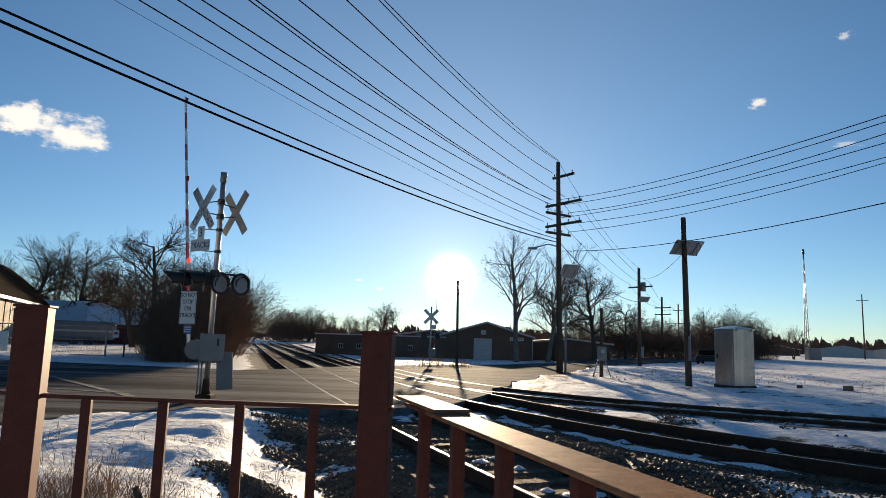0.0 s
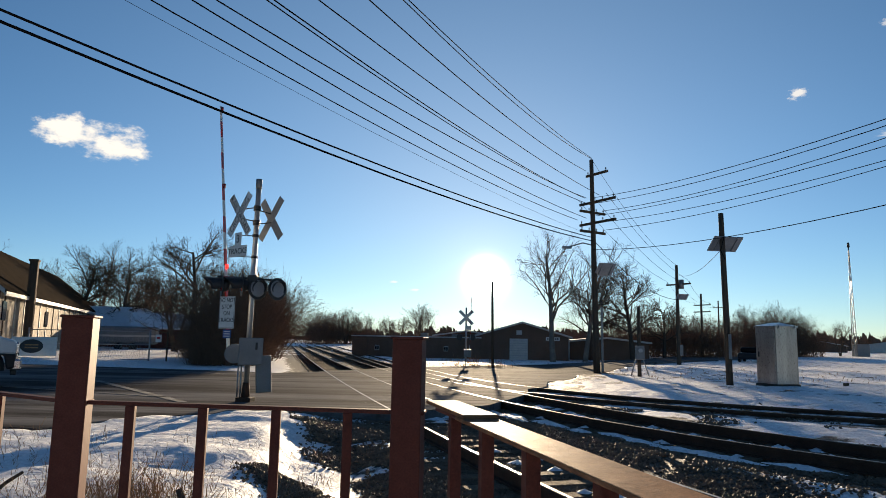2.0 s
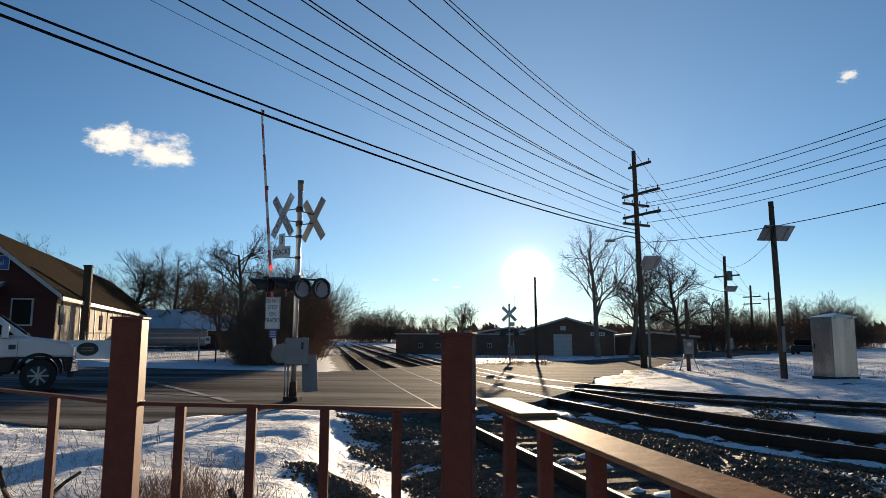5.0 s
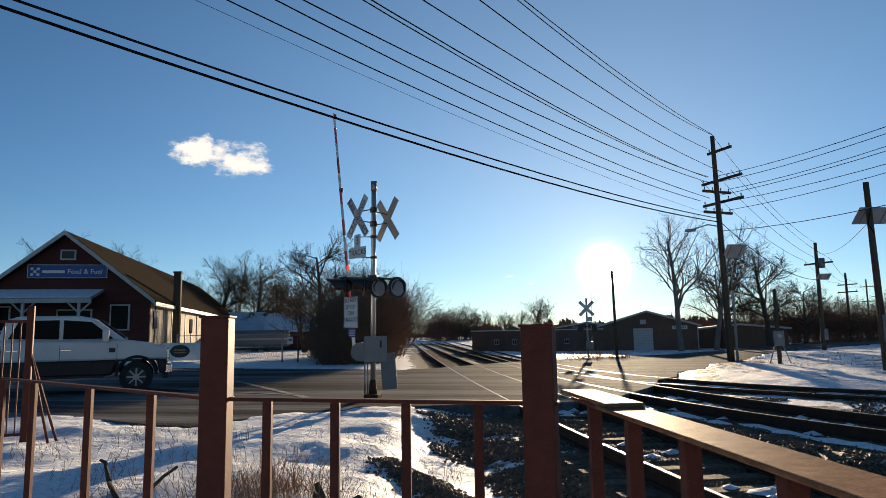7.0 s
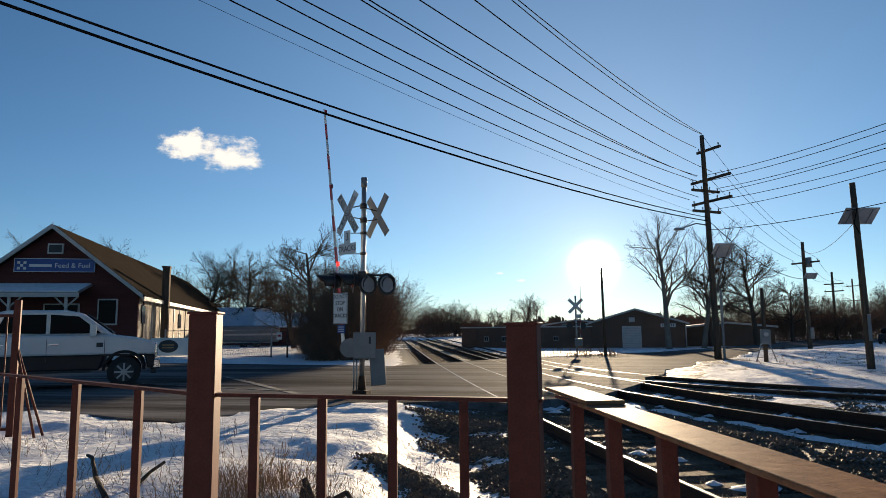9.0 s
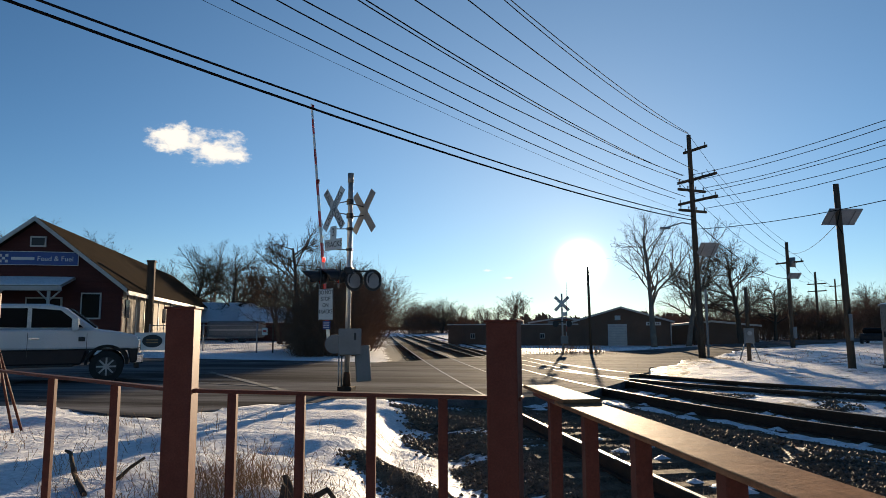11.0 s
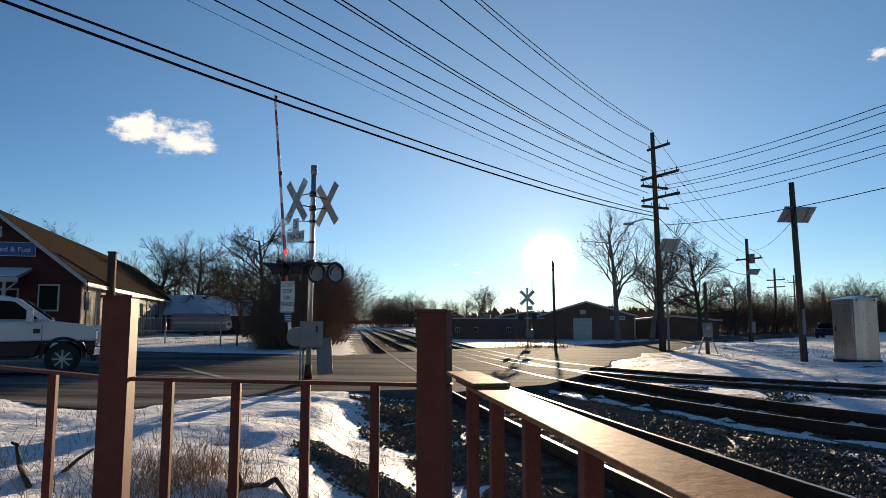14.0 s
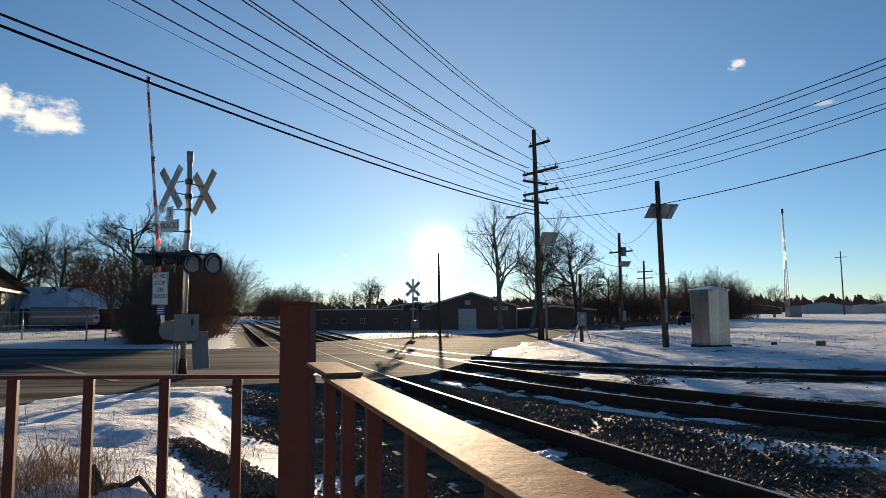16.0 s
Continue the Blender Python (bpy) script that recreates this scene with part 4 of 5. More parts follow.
bm.faces.new((b[1], b[2], r1, r0))
bm.faces.new((b[3], b[0], r0, r1))
part("lid", bm, ALU, cab, "low peaked lid")
bm = bmesh.new()
box(bm, (-0.498, 0, 1.1), (0.03, 0.86, 1.9), bevel=0.008)
door = part("door", bm, ALU, cab)
bm = bmesh.new()
box(bm, (-0.52, 0.33, 1.15), (0.04, 0.05, 0.2), bevel=0.01)
part("door_handle", bm, BLACK, door, "dark door handle")
bm = bmesh.new()
box(bm, (0, 0, 0.03), (1.06, 1.06, 0.12), bevel=0.02)
part("plinth", bm, BALLAST, cab, "dark plinth")
for x in (-0.36, 0.36):
    bm = bmesh.new()
    box(bm, (x, -0.54, 2.16), (0.06, 0.06, 0.1), bevel=0.01)
    part("lifting_lug", bm, ALU, cab)

for at, s in (((15.2, 25.6), 0.22), ((13.9, 26.6), 0.13)):
    bm = bmesh.new()
    box(bm, (0, 0, s * 0.4), (s * 1.5, s, s), bevel=s * 0.15)
    o = link("timber_block", bm, TIE)
    o.matrix_world = pose(at[0], at[1], 0, 0, 0, 25)
    tagged(o, "dark wooden block lying in the snow", "block", "timber blocks")

far = thing("crossing_signal", "far crossing signal mast seen against the sun", "crossing signal", (-0.80, 37.6, 0))
bm = bmesh.new()
tube(bm, (0, 0, -0.3), (0, 0, 3.28), 0.05, 0.045, 12)
part("mast_pole", bm, STEEL, far)
for a in (45, -45):
    bm = bmesh.new()
    box(bm, (0, -0.07 + 0.01 * (a > 0), 2.72), (1.05, 0.012, 0.17), Matrix.Rotation(radians(a), 3, "Y"), bevel=0.003)
    part("crossbuck_blade", bm, WHITE, far)
bm = bmesh.new()
box(bm, (0.12, -0.08, 2.15), (0.34, 0.012, 0.22), bevel=0.003)
part("track_count_sign", bm, WHITE, far)
bm = bmesh.new()
tube(bm, (-0.42, -0.05, 1.75), (0.42, -0.05, 1.75), 0.02, sides=8)
part("lamp_arm", bm, BLACK, far)
for x in (-0.36, 0.36):
    bm = bmesh.new()
    tube(bm, (x, -0.06, 1.62), (x, -0.10, 1.62), 0.17, sides=18)
    part("crossing_lamp", bm, BLACK, far)
bm = bmesh.new()
box(bm, (0.1, -0.12, 0.75), (0.4, 0.3, 0.42), bevel=0.02)
part("gate_machine", bm, GREYBOX, far)
n = 11
ga, gb = Vector((0.22, -0.1, 0.9)), Vector((0.30, -0.1, 4.1))
for i in range(n):
    p, q = ga.lerp(gb, i / n), ga.lerp(gb, (i + 1) / n)
    bm = bmesh.new()
    box(bm, (p + q) / 2, (0.05, 0.02, (q - p).length), (q - p).to_track_quat("Z", "Y").to_matrix())
    part("gate_arm", bm, REDSTRIPE if i % 2 else WHITE, far)

tw = thing("radio_mast", "slender white lattice radio mast far across the field", "radio mast", (61.5, 114.6, 0))
for i in range(3):
    a = 2.094 * i
    bm = bmesh.new()
    tube(bm, (0.45 * math.cos(a), 0.45 * math.sin(a), 0), (0.06 * math.cos(a), 0.06 * math.sin(a), 18.2), 0.06, 0.04, 6)
    part("mast_leg", bm, STEEL, tw)
for j in range(12):
    z0, z1 = 1.5 * j, 1.5 * (j + 1)
    for i in range(3):
        a, b = 2.094 * i, 2.094 * (i + 1)
        r0, r1 = 0.45 - 0.0215 * z0, 0.45 - 0.0215 * z1
        bm = bmesh.new()
        tube(bm, (r0 * math.cos(a), r0 * math.sin(a), z0), (r1 * math.cos(b), r1 * math.sin(b), z1), 0.03, sides=4)
        part("brace", bm, STEEL, tw)
bm = bmesh.new()
tube(bm, (0, 0, 18.1), (0, 0, 18.9), 0.22, 0.16, 10)
part("beacon", bm, BLACK, tw)
bm = bmesh.new()
box(bm, (1.2, 0.4, 1.0), (2.0, 1.6, 2.0), bevel=0.05)
part("equipment_box", bm, GREYBOX, tw)

# ---- feed store ----


def feed_store():
    h = thing("feed_store", "dark red gabled feed store with a snowy porch roof", "store", (-24.05, 32.1, 0.42), 23.8)
    W, LEN, EAVE, APEX = 8.66, 40.0, 3.22, 6.70
    mid = -W / 2
    bm = bmesh.new()
    plate(bm, [(0, 0.2, -0.4), (0, 0.2, EAVE), (mid, 0.2, APEX), (-W, 0.2, EAVE), (-W, 0.2, -0.4)], 0.2, (0, -1, 0))
    front = part("front_wall", bm, BARN, h, "dark red gable wall")
    for z in [0.25 * i for i in range(1, 26)]:
        w = W if z < EAVE else W * (1 - (z - EAVE) / (APEX - EAVE))
        if w < 0.5:
            break
        bm = bmesh.new()
        box(bm, (mid, -0.012, z), (w, 0.024, 0.03))
        part("siding_lap", bm, BARN, front)
    bm = bmesh.new()
    box(bm, (-0.1, LEN / 2 + 0.1, EAVE / 2 - 0.2), (0.2, LEN - 0.2, EAVE + 0.4))
    side = part("side_wall", bm, PALE, h, "weathered whitish metal side wall")
    for i in range(18):
        bm = bmesh.new()
        box(bm, (0.02, 1.1 + 2.2 * i, EAVE / 2), (0.05, 0.09, EAVE))
        part("wall_rib", bm, TRIM if i % 3 else POLE, side)
    for i, (y, w, z, hh) in enumerate(((1.1, 0.8, 2.1, 1.0), (12.0, 1.0, 1.9, 1.0), (18.5, 1.1, 1.9, 1.0), (26.0, 1.3, 1.8, 1.2))):
        bm = bmesh.new()
        box(bm, (0.02, y, z), (0.06, w, hh), bevel=0.01)
        part("side_window", bm, GLASS_DARK, side, "dark side window")
    bm = bmesh.new()
    box(bm, (-W + 0.1, LEN / 2 + 0.1, EAVE / 2 - 0.2), (0.2, LEN - 0.2, EAVE + 0.4))
    part("back_side_wall", bm, BARN, h)
    bm = bmesh.new()
    plate(bm, [(0, LEN, -0.4), (0, LEN, EAVE), (mid, LEN, APEX), (-W, LEN, EAVE), (-W, LEN, -0.4)], 0.2, (0, -1, 0))
    part("end_wall", bm, BARN, h)
    slope = Vector((W / 2, 0, EAVE - APEX)).normalized()
    for sgn in (1, -1):
        d = Vector((slope.x * sgn, 0, slope.z))
        ridge0, ridge1 = Vector((mid, -0.55, APEX + 0.04)), Vector((mid, LEN + 0.4, APEX + 0.04))
        ln = (W / 2) / abs(slope.x) + 0.45
        bm = bmesh.new()
        plate(bm, [ridge0, ridge1, ridge1 + d * ln, ridge0 + d * ln], 0.14, (-d.z * sgn, 0, abs(d.x)))
        rf = part("roof_slope", bm, ROOF, h, "brown shingled roof slope")
        bm = bmesh.new()
        plate(bm, [ridge0 + Vector((0, -0.03, 0.16)), ridge0 + d * ln + Vector((0, -0.03, 0.16)), ridge0 + d * ln + Vector((0, -0.03, -0.08)), ridge0 + Vector((0, -0.03, -0.08))], 0.06, (0, 1, 0))
        part("verge_board", bm, TRIM, rf, "pale verge board")
        bm = bmesh.new()
        e = ridge0 + d * ln
        box(bm, (e.x, LEN / 2, e.z - 0.05), (0.10, LEN + 0.9, 0.22), bevel=0.01)
        part("gutter", bm, TRIM, rf, "pale gutter board")
    # store sign
    bm = bmesh.new()
    box(bm, (-4.22, -0.08, 4.72), (3.95, 0.07, 0.72), bevel=0.01)
    sg = part("store_sign", bm, BLUE, h, "blue store sign with white lettering")
    bm = bmesh.new()
    for c, s in (((-4.22, 5.07), (3.98, 0.03)), ((-4.22, 4.37), (3.98, 0.03)), ((-6.19, 4.72), (0.03, 0.72)), ((-2.25, 4.72), (0.03, 0.72))):
        box(bm, (c[0], -0.12, c[1]), (s[0], 0.02, s[1]))
    part("sign_border", bm, WHITE, sg)
    for i, j in ((0, 0), (1, 1), (0, 2), (2, 0), (2, 2)):
        bm = bmesh.new()
        box(bm, (-5.98 + 0.15 * i, -0.125, 4.55 + 0.15 * j), (0.14, 0.012, 0.14))
        part("sign_check", bm, WHITE, sg)
    bm = bmesh.new()
    box(bm, (-4.92, -0.125, 4.70), (1.10, 0.012, 0.15))
    part("sign_name_bar", bm, WHITE, sg, "plain white bar in place of a name")
    lettering("lettering", "Feed & Fuel", 0.37, WHITE, sg, pose(-3.36, -0.122, 4.70, 90, 0, 0), "white lettering")
    bm = bmesh.new()
    box(bm, (-4.25, -0.05, 5.62), (0.78, 0.1, 0.56), bevel=0.01)
    v = part("gable_vent", bm, TRIM, h, "pale framed gable vent")
    bm = bmesh.new()
    box(bm, (-4.25, -0.11, 5.62), (0.62, 0.02, 0.40))
    part("vent_louvre", bm, BLACK, v)
    for x0, x1, z0, z1 in ((-1.95, -1.10, 1.6, 2.85), (-4.6, -3.0, 1.55, 2.6), (-7.9, -7.0, 1.6, 2.8)):
        bm = bmesh.new()
        box(bm, ((x0 + x1) / 2, -0.05, (z0 + z1) / 2), (x1 - x0 + 0.16, 0.1, z1 - z0 + 0.16), bevel=0.01)
        w = part("window", bm, TRIM, h, "pale window frame")
        bm = bmesh.new()
        box(bm, ((x0 + x1) / 2, -0.11, (z0 + z1) / 2), (x1 - x0, 0.02, z1 - z0))
        part("pane", bm, GLASS_DARK, w, "dark glass")
    bm = bmesh.new()
    box(bm, (-5.6, -0.05, 1.05), (1.0, 0.1, 2.2), bevel=0.01)
    d = part("door", bm, TRIM, h, "pale shop door")
    bm = bmesh.new()
    box(bm, (-5.6, -0.11, 1.3), (0.7, 0.02, 1.4))
    part("pane", bm, GLASS_DARK, d)
    # porch
    bm = bmesh.new()
    plate(bm, [(-8.9, -2.3, 3.05), (-2.35, -2.3, 3.05), (-2.35, 0.0, 3.62), (-8.9, 0.0, 3.62)], 0.12, (0, -0.24, 1))
    pr = part("porch_roof", bm, METALROOF, h, "low porch roof")
    bm = bmesh.new()
    plate(bm, [(-8.85, -2.26, 3.175), (-2.4, -2.26, 3.175), (-2.4, -0.05, 3.72), (-8.85, -0.05, 3.72)], 0.05, (0, -0.24, 1))
    part("roof_snow", bm, SNOW, pr, "thin snow on the porch roof")
    bm = bmesh.new()
    box(bm, (-5.6, -2.32, 3.02), (6.6, 0.1, 0.22), bevel=0.01)
    part("porch_fascia", bm, TRIM, pr, "pale fascia board")
    for x in (-2.9, -5.5, -8.2):
        bm = bmesh.new()
        box(bm, (x, -2.2, 1.4), (0.13, 0.13, 3.2), bevel=0.01)
        ps = part("porch_post", bm, TRIM, h, "pale porch post")
        for sx in (-1, 1):
            bm = bmesh.new()
            tube(bm, (x, -2.2, 2.4), (x + 0.55 * sx, -2.2, 2.95), 0.045, sides=6)
            part("knee_brace", bm, TRIM, ps)
    bm = bmesh.new()
    box(bm, (-4.4, -1.4, -0.1), (9.4, 2.6, 0.32), bevel=0.02)
    part("porch_floor", bm, SNOW, h, "snowy porch slab")
    # stack
    bm = bmesh.new()
    box(bm, (0.45, 4.8, 2.3), (0.42, 0.42, 5.6), bevel=0.03)
    box(bm, (0.45, 4.8, 5.12), (0.5, 0.5, 0.12), bevel=0.02)
    part("chimney", bm, POLE, h, "dark square chimney stack")
    return h


feed_store()

# board with an oval mark beside the store
bd = thing("advert_board", "white board with a dark oval mark standing by the store", "board", (-22.2, 32.4, 0.2), 18)
bm = bmesh.new()
box(bm, (0, 0, 0.55), (2.05, 0.05, 0.95), bevel=0.01)
part("panel", bm, WHITE, bd)
bm = bmesh.new()
for k in range(28):
    a0, a1 = 2 * math.pi * k / 28, 2 * math.pi * (k + 1) / 28
    bm.faces.new([bm.verts.new(p) for p in ((-0.1, -0.03, 0.57), (-0.1 + 0.52 * math.cos(a0), -0.03, 0.57 + 0.34 * math.sin(a0)), (-0.1 + 0.52 * math.cos(a1), -0.03, 0.57 + 0.34 * math.sin(a1)))])
part("oval_mark", bm, BLACK, bd, "dark oval mark")
bm = bmesh.new()
for z in (0.64, 0.5):
    box(bm, (-0.1, -0.036, z), (0.6, 0.004, 0.07))
part("mark_bars", bm, DRYGRASS, bd)

# chain link gate beside the road
gate = thing("chain_link_gate", "grey chain link gate and fence beside the store", "gate", (-17.6, 35.0, 0.0), 12)
for x in (-6.0, -3.0, 0.0, 0.9, 3.2):
    bm = bmesh.new()
    tube(bm, (x, 0, -0.1), (x, 0, 1.7), 0.045, sides=8)
    part("post", bm, STEEL if x < 0.5 else POLE, gate)
for z in (0.12, 0.9, 1.6):
    bm = bmesh.new()
    tube(bm, (-6, 0, z), (0, 0, z), 0.025, sides=6)
    part("rail", bm, STEEL, gate)
bm = bmesh.new()
for i in range(44):
    x = -6 + 0.135 * i
    tube(bm, (x, 0.02, 0.15), (x + 0.5 if x < -0.6 else x, 0.02, 1.55), 0.004, sides=3, caps=False)
    tube(bm, (x, 0.02, 1.55), (x + 0.5 if x < -0.6 else x, 0.02, 0.15), 0.004, sides=3, caps=False)
part("mesh", bm, STEEL, gate)
bm = bmesh.new()
box(bm, (0.45, -0.05, 1.25), (0.3, 0.02, 0.4), bevel=0.005)
ns = part("notice", bm, WHITE, gate, "small white notice with a red mark")
bm = bmesh.new()
box(bm, (0.45, -0.065, 1.27), (0.18, 0.008, 0.12))
part("notice_mark", bm, REDSTRIPE, ns)


# ---- buildings beyond ----


def shed(name, label, at, turn, w, d, eave, apex, wall, roof, snow=False, category="building"):
    h = thing(name, label, category, (*at, -0.3), turn)
    bm = bmesh.new()
    plate(bm, [(-w / 2, 0, 0), (w / 2, 0, 0), (w / 2, 0, eave), (0, 0, apex), (-w / 2, 0, eave)], 0.25, (0, 1, 0))
    part("front_wall", bm, wall, h)
    bm = bmesh.new()
    plate(bm, [(-w / 2, d, 0), (w / 2, d, 0), (w / 2, d, eave), (0, d, apex), (-w / 2, d, eave)], 0.25, (0, -1, 0))
    part("end_wall", bm, wall, h)
    for s in (-1, 1):
        bm = bmesh.new()
        box(bm, (s * (w / 2 - 0.12), d / 2, eave / 2), (0.24, d - 0.5, eave))
        part("side_wall", bm, wall, h)
        run = Vector((s * w / 2, 0, eave - apex))
        nrm = Vector((-run.z * s, 0, abs(run.x))).normalized()
        q = run * 1.06
        bm = bmesh.new()
        t = Vector((0, 0, apex + 0.02))
        plate(bm, [t + Vector((0, -0.3, 0)), t + Vector((0, d + 0.3, 0)), t + q + Vector((0, d + 0.3, 0)), t + q + Vector((0, -0.3, 0))], 0.12, nrm)
        r = part("roof_slope", bm, SNOW if snow else roof, h)
        bm = bmesh.new()
        plate(bm, [t + Vector((0, -0.32, 0.14)), t + q + Vector((0, -0.32, 0.14)), t + q + Vector((0, -0.32, -0.03)), t + Vector((0, -0.32, -0.03))], 0.05, (0, 1, 0))
        part("verge_board", bm, TRIM, r)
    return h


wh = shed("warehouse", "brown brick warehouse with a shallow gable and a pale roller door", (3.85, 62.0), -2, 8.5, 22, 2.15, 3.40, BRICK, METALROOF)
bm = bmesh.new()
box(bm, (-0.35, -0.03, 1.02), (1.65, 0.08, 1.95), bevel=0.01)
dr = part("roller_door", bm, TRIM, wh, "pale grey roller door")
for i in range(8):
    bm = bmesh.new()
    box(bm, (-0.35, -0.08, 0.25 + 0.22 * i), (1.6, 0.02, 0.03))
    part("door_slat", bm, STEEL, dr)
bm = bmesh.new()
box(bm, (-0.3, -0.03, 2.55), (0.5, 0.06, 0.4), bevel=0.01)
part("vent", bm, TRIM, wh)
bm = bmesh.new()
box(bm, (2.75, -0.04, 2.02), (1.25, 0.06, 0.3), bevel=0.01)
sg = part("name_board", bm, WHITE, wh, "white name board with unreadable dark bars")
bm = bmesh.new()
for i in range(6):
    box(bm, (2.3 + 0.18 * i, -0.08, 2.02), (0.11, 0.01, 0.16))
part("name_bars", bm, BLACK, sg)
bm = bmesh.new()
tube(bm, (4.2, -0.08, 0.0), (4.2, -0.08, 2.1), 0.05, sides=6)
part("downpipe", bm, TRIM, wh)
ext = shed("storage_shed", "low brown shed beside the warehouse behind the trees", (12.2, 66.0), -2, 8, 14, 1.75, 2.15, BRICK, METALROOF)

br = thing("brick_building", "long flat-roofed brown brick building behind the tracks", "building", (-5.9, 61.8, -0.3), 2)
bm = bmesh.new()
box(bm, (0, 5, 0.98), (11.8, 10, 1.96))
part("wall", bm, BRICK, br)
bm = bmesh.new()
box(bm, (0, 5, 2.0), (12.0, 10.2, 0.10), bevel=0.01)
part("coping", bm, TRIM, br, "pale roof coping")
for x in (-4.6, -2.75, -1.1, 0.6, 2.4, 4.2):
    bm = bmesh.new()
    box(bm, (x, -0.05, 0.98), (0.18, 0.12, 1.9))
    part("pilaster", bm, BRICK, br)
for x in (-3.6, -1.95, -0.25, 2.75):
    bm = bmesh.new()
    box(bm, (x, -0.02, 0.95), (0.42, 0.08, 0.46), bevel=0.01)
    w = part("window", bm, TRIM, br, "small pale window frame")
    for sx in (-1, 1):
        bm = bmesh.new()
        box(bm, (x + 0.095 * sx, -0.07, 0.95), (0.14, 0.02, 0.36))
        part("pane", bm, GLASS_DARK, w)
for x, hh in ((0.6, 0.35), (3.6, 0.25)):
    bm = bmesh.new()
    box(bm, (x, 3, 2.05 + hh / 2), (0.7, 0.7, hh), bevel=0.02)
    part("roof_unit", bm, METALROOF, br, "small roof unit")
shed("back_shed", "grey roofed shed beyond the brick building", (-1.6, 78.0), 0, 7.5, 10, 2.2, 2.75, BRICK, METALROOF)
shed("white_house", "snow-roofed outbuilding beyond the store yard", (-33.5, 66.0), 116, 8, 9, 2.4, 4.3, BARN, METALROOF, True, "outbuilding")
shed("outbuilding", "dark outbuilding with a snowy roof behind the yard", (-28.2, 64.0), 116, 5, 5, 2.3, 3.7, BARN, METALROOF, True, "outbuilding")
tr = thing("camper_trailer", "old pale camper trailer parked in the snowy yard", "trailer", (-30.2, 56.0, 0.0), 28)
bm = bmesh.new()
box(bm, (0, 0, 1.35), (5.0, 2.0, 1.5), bevel=0.25)
part("trailer_body", bm, GREYBOX, tr)
bm = bmesh.new()
box(bm, (0, -1.0, 1.3), (4.6, 0.04, 0.16))
part("stripe", bm, TRIM, tr)
for x in (-0.6, 0.5):
    bm = bmesh.new()
    tube(bm, (x, -1.0, 0.35), (x, -0.8, 0.35), 0.34, sides=16)
    part("wheel", bm, RUBBER, tr)

for x, y, w, hh in ((112, 190, 14, 3.5), (128, 196, 10, 3.0), (96, 196, 12, 3.2), (146, 205, 16, 4.0)):
    shed("far_house", "distant low house beyond the snowy field", (x, y), -30, w, 8, hh * 0.65, hh, TRIM if x % 3 else BRICK, METALROOF, category="house")
pc = thing("parked_car", "small dark car parked far along the road", "car", (24.3, 62.0, 0.0), 60)
bm = bmesh.new()
box(bm, (0, 0, 0.55), (4.2, 1.75, 0.55), bevel=0.15)
part("car_body", bm, TRUCKGREY, pc)
bm = bmesh.new()
box(bm, (-0.2, 0, 1.05), (2.2, 1.5, 0.5), bevel=0.18)
part("cabin", bm, GLASS_DARK, pc)
for x in (-1.3, 1.3):
    for y in (-0.8, 0.8):
        bm = bmesh.new()
        tube(bm, (x, y - 0.1, 0.32), (x, y + 0.1, 0.32), 0.32, sides=16)
        part("wheel", bm, RUBBER, pc)
bm = bmesh.new()
box(bm, (0, 0, 0.9), (2.6, 2.0, 1.8), bevel=0.04)
ut = link("utility_hut", bm, TRIM)
ut.matrix_world = pose(27.5, 104.0, -0.1, 0, 0, 15)
tagged(ut, "small pale utility hut beside the road", "hut")
tn = thing("train_engine", "distant locomotive with a lit headlight on the main track", "locomotive", (track_x(0, 330), 330, 0), 17)
bm = bmesh.new()
box(bm, (0, 8, 2.4), (3.0, 16, 3.6), bevel=0.2)
part("engine_body", bm, BLACK, tn)
bm = bmesh.new()
tube(bm, (0, -0.05, 3.3), (0, 0.1, 3.3), 0.55, sides=16)
part("headlight", bm, HEADLIGHT, tn, "lit headlight")

# ---- pickup truck ----


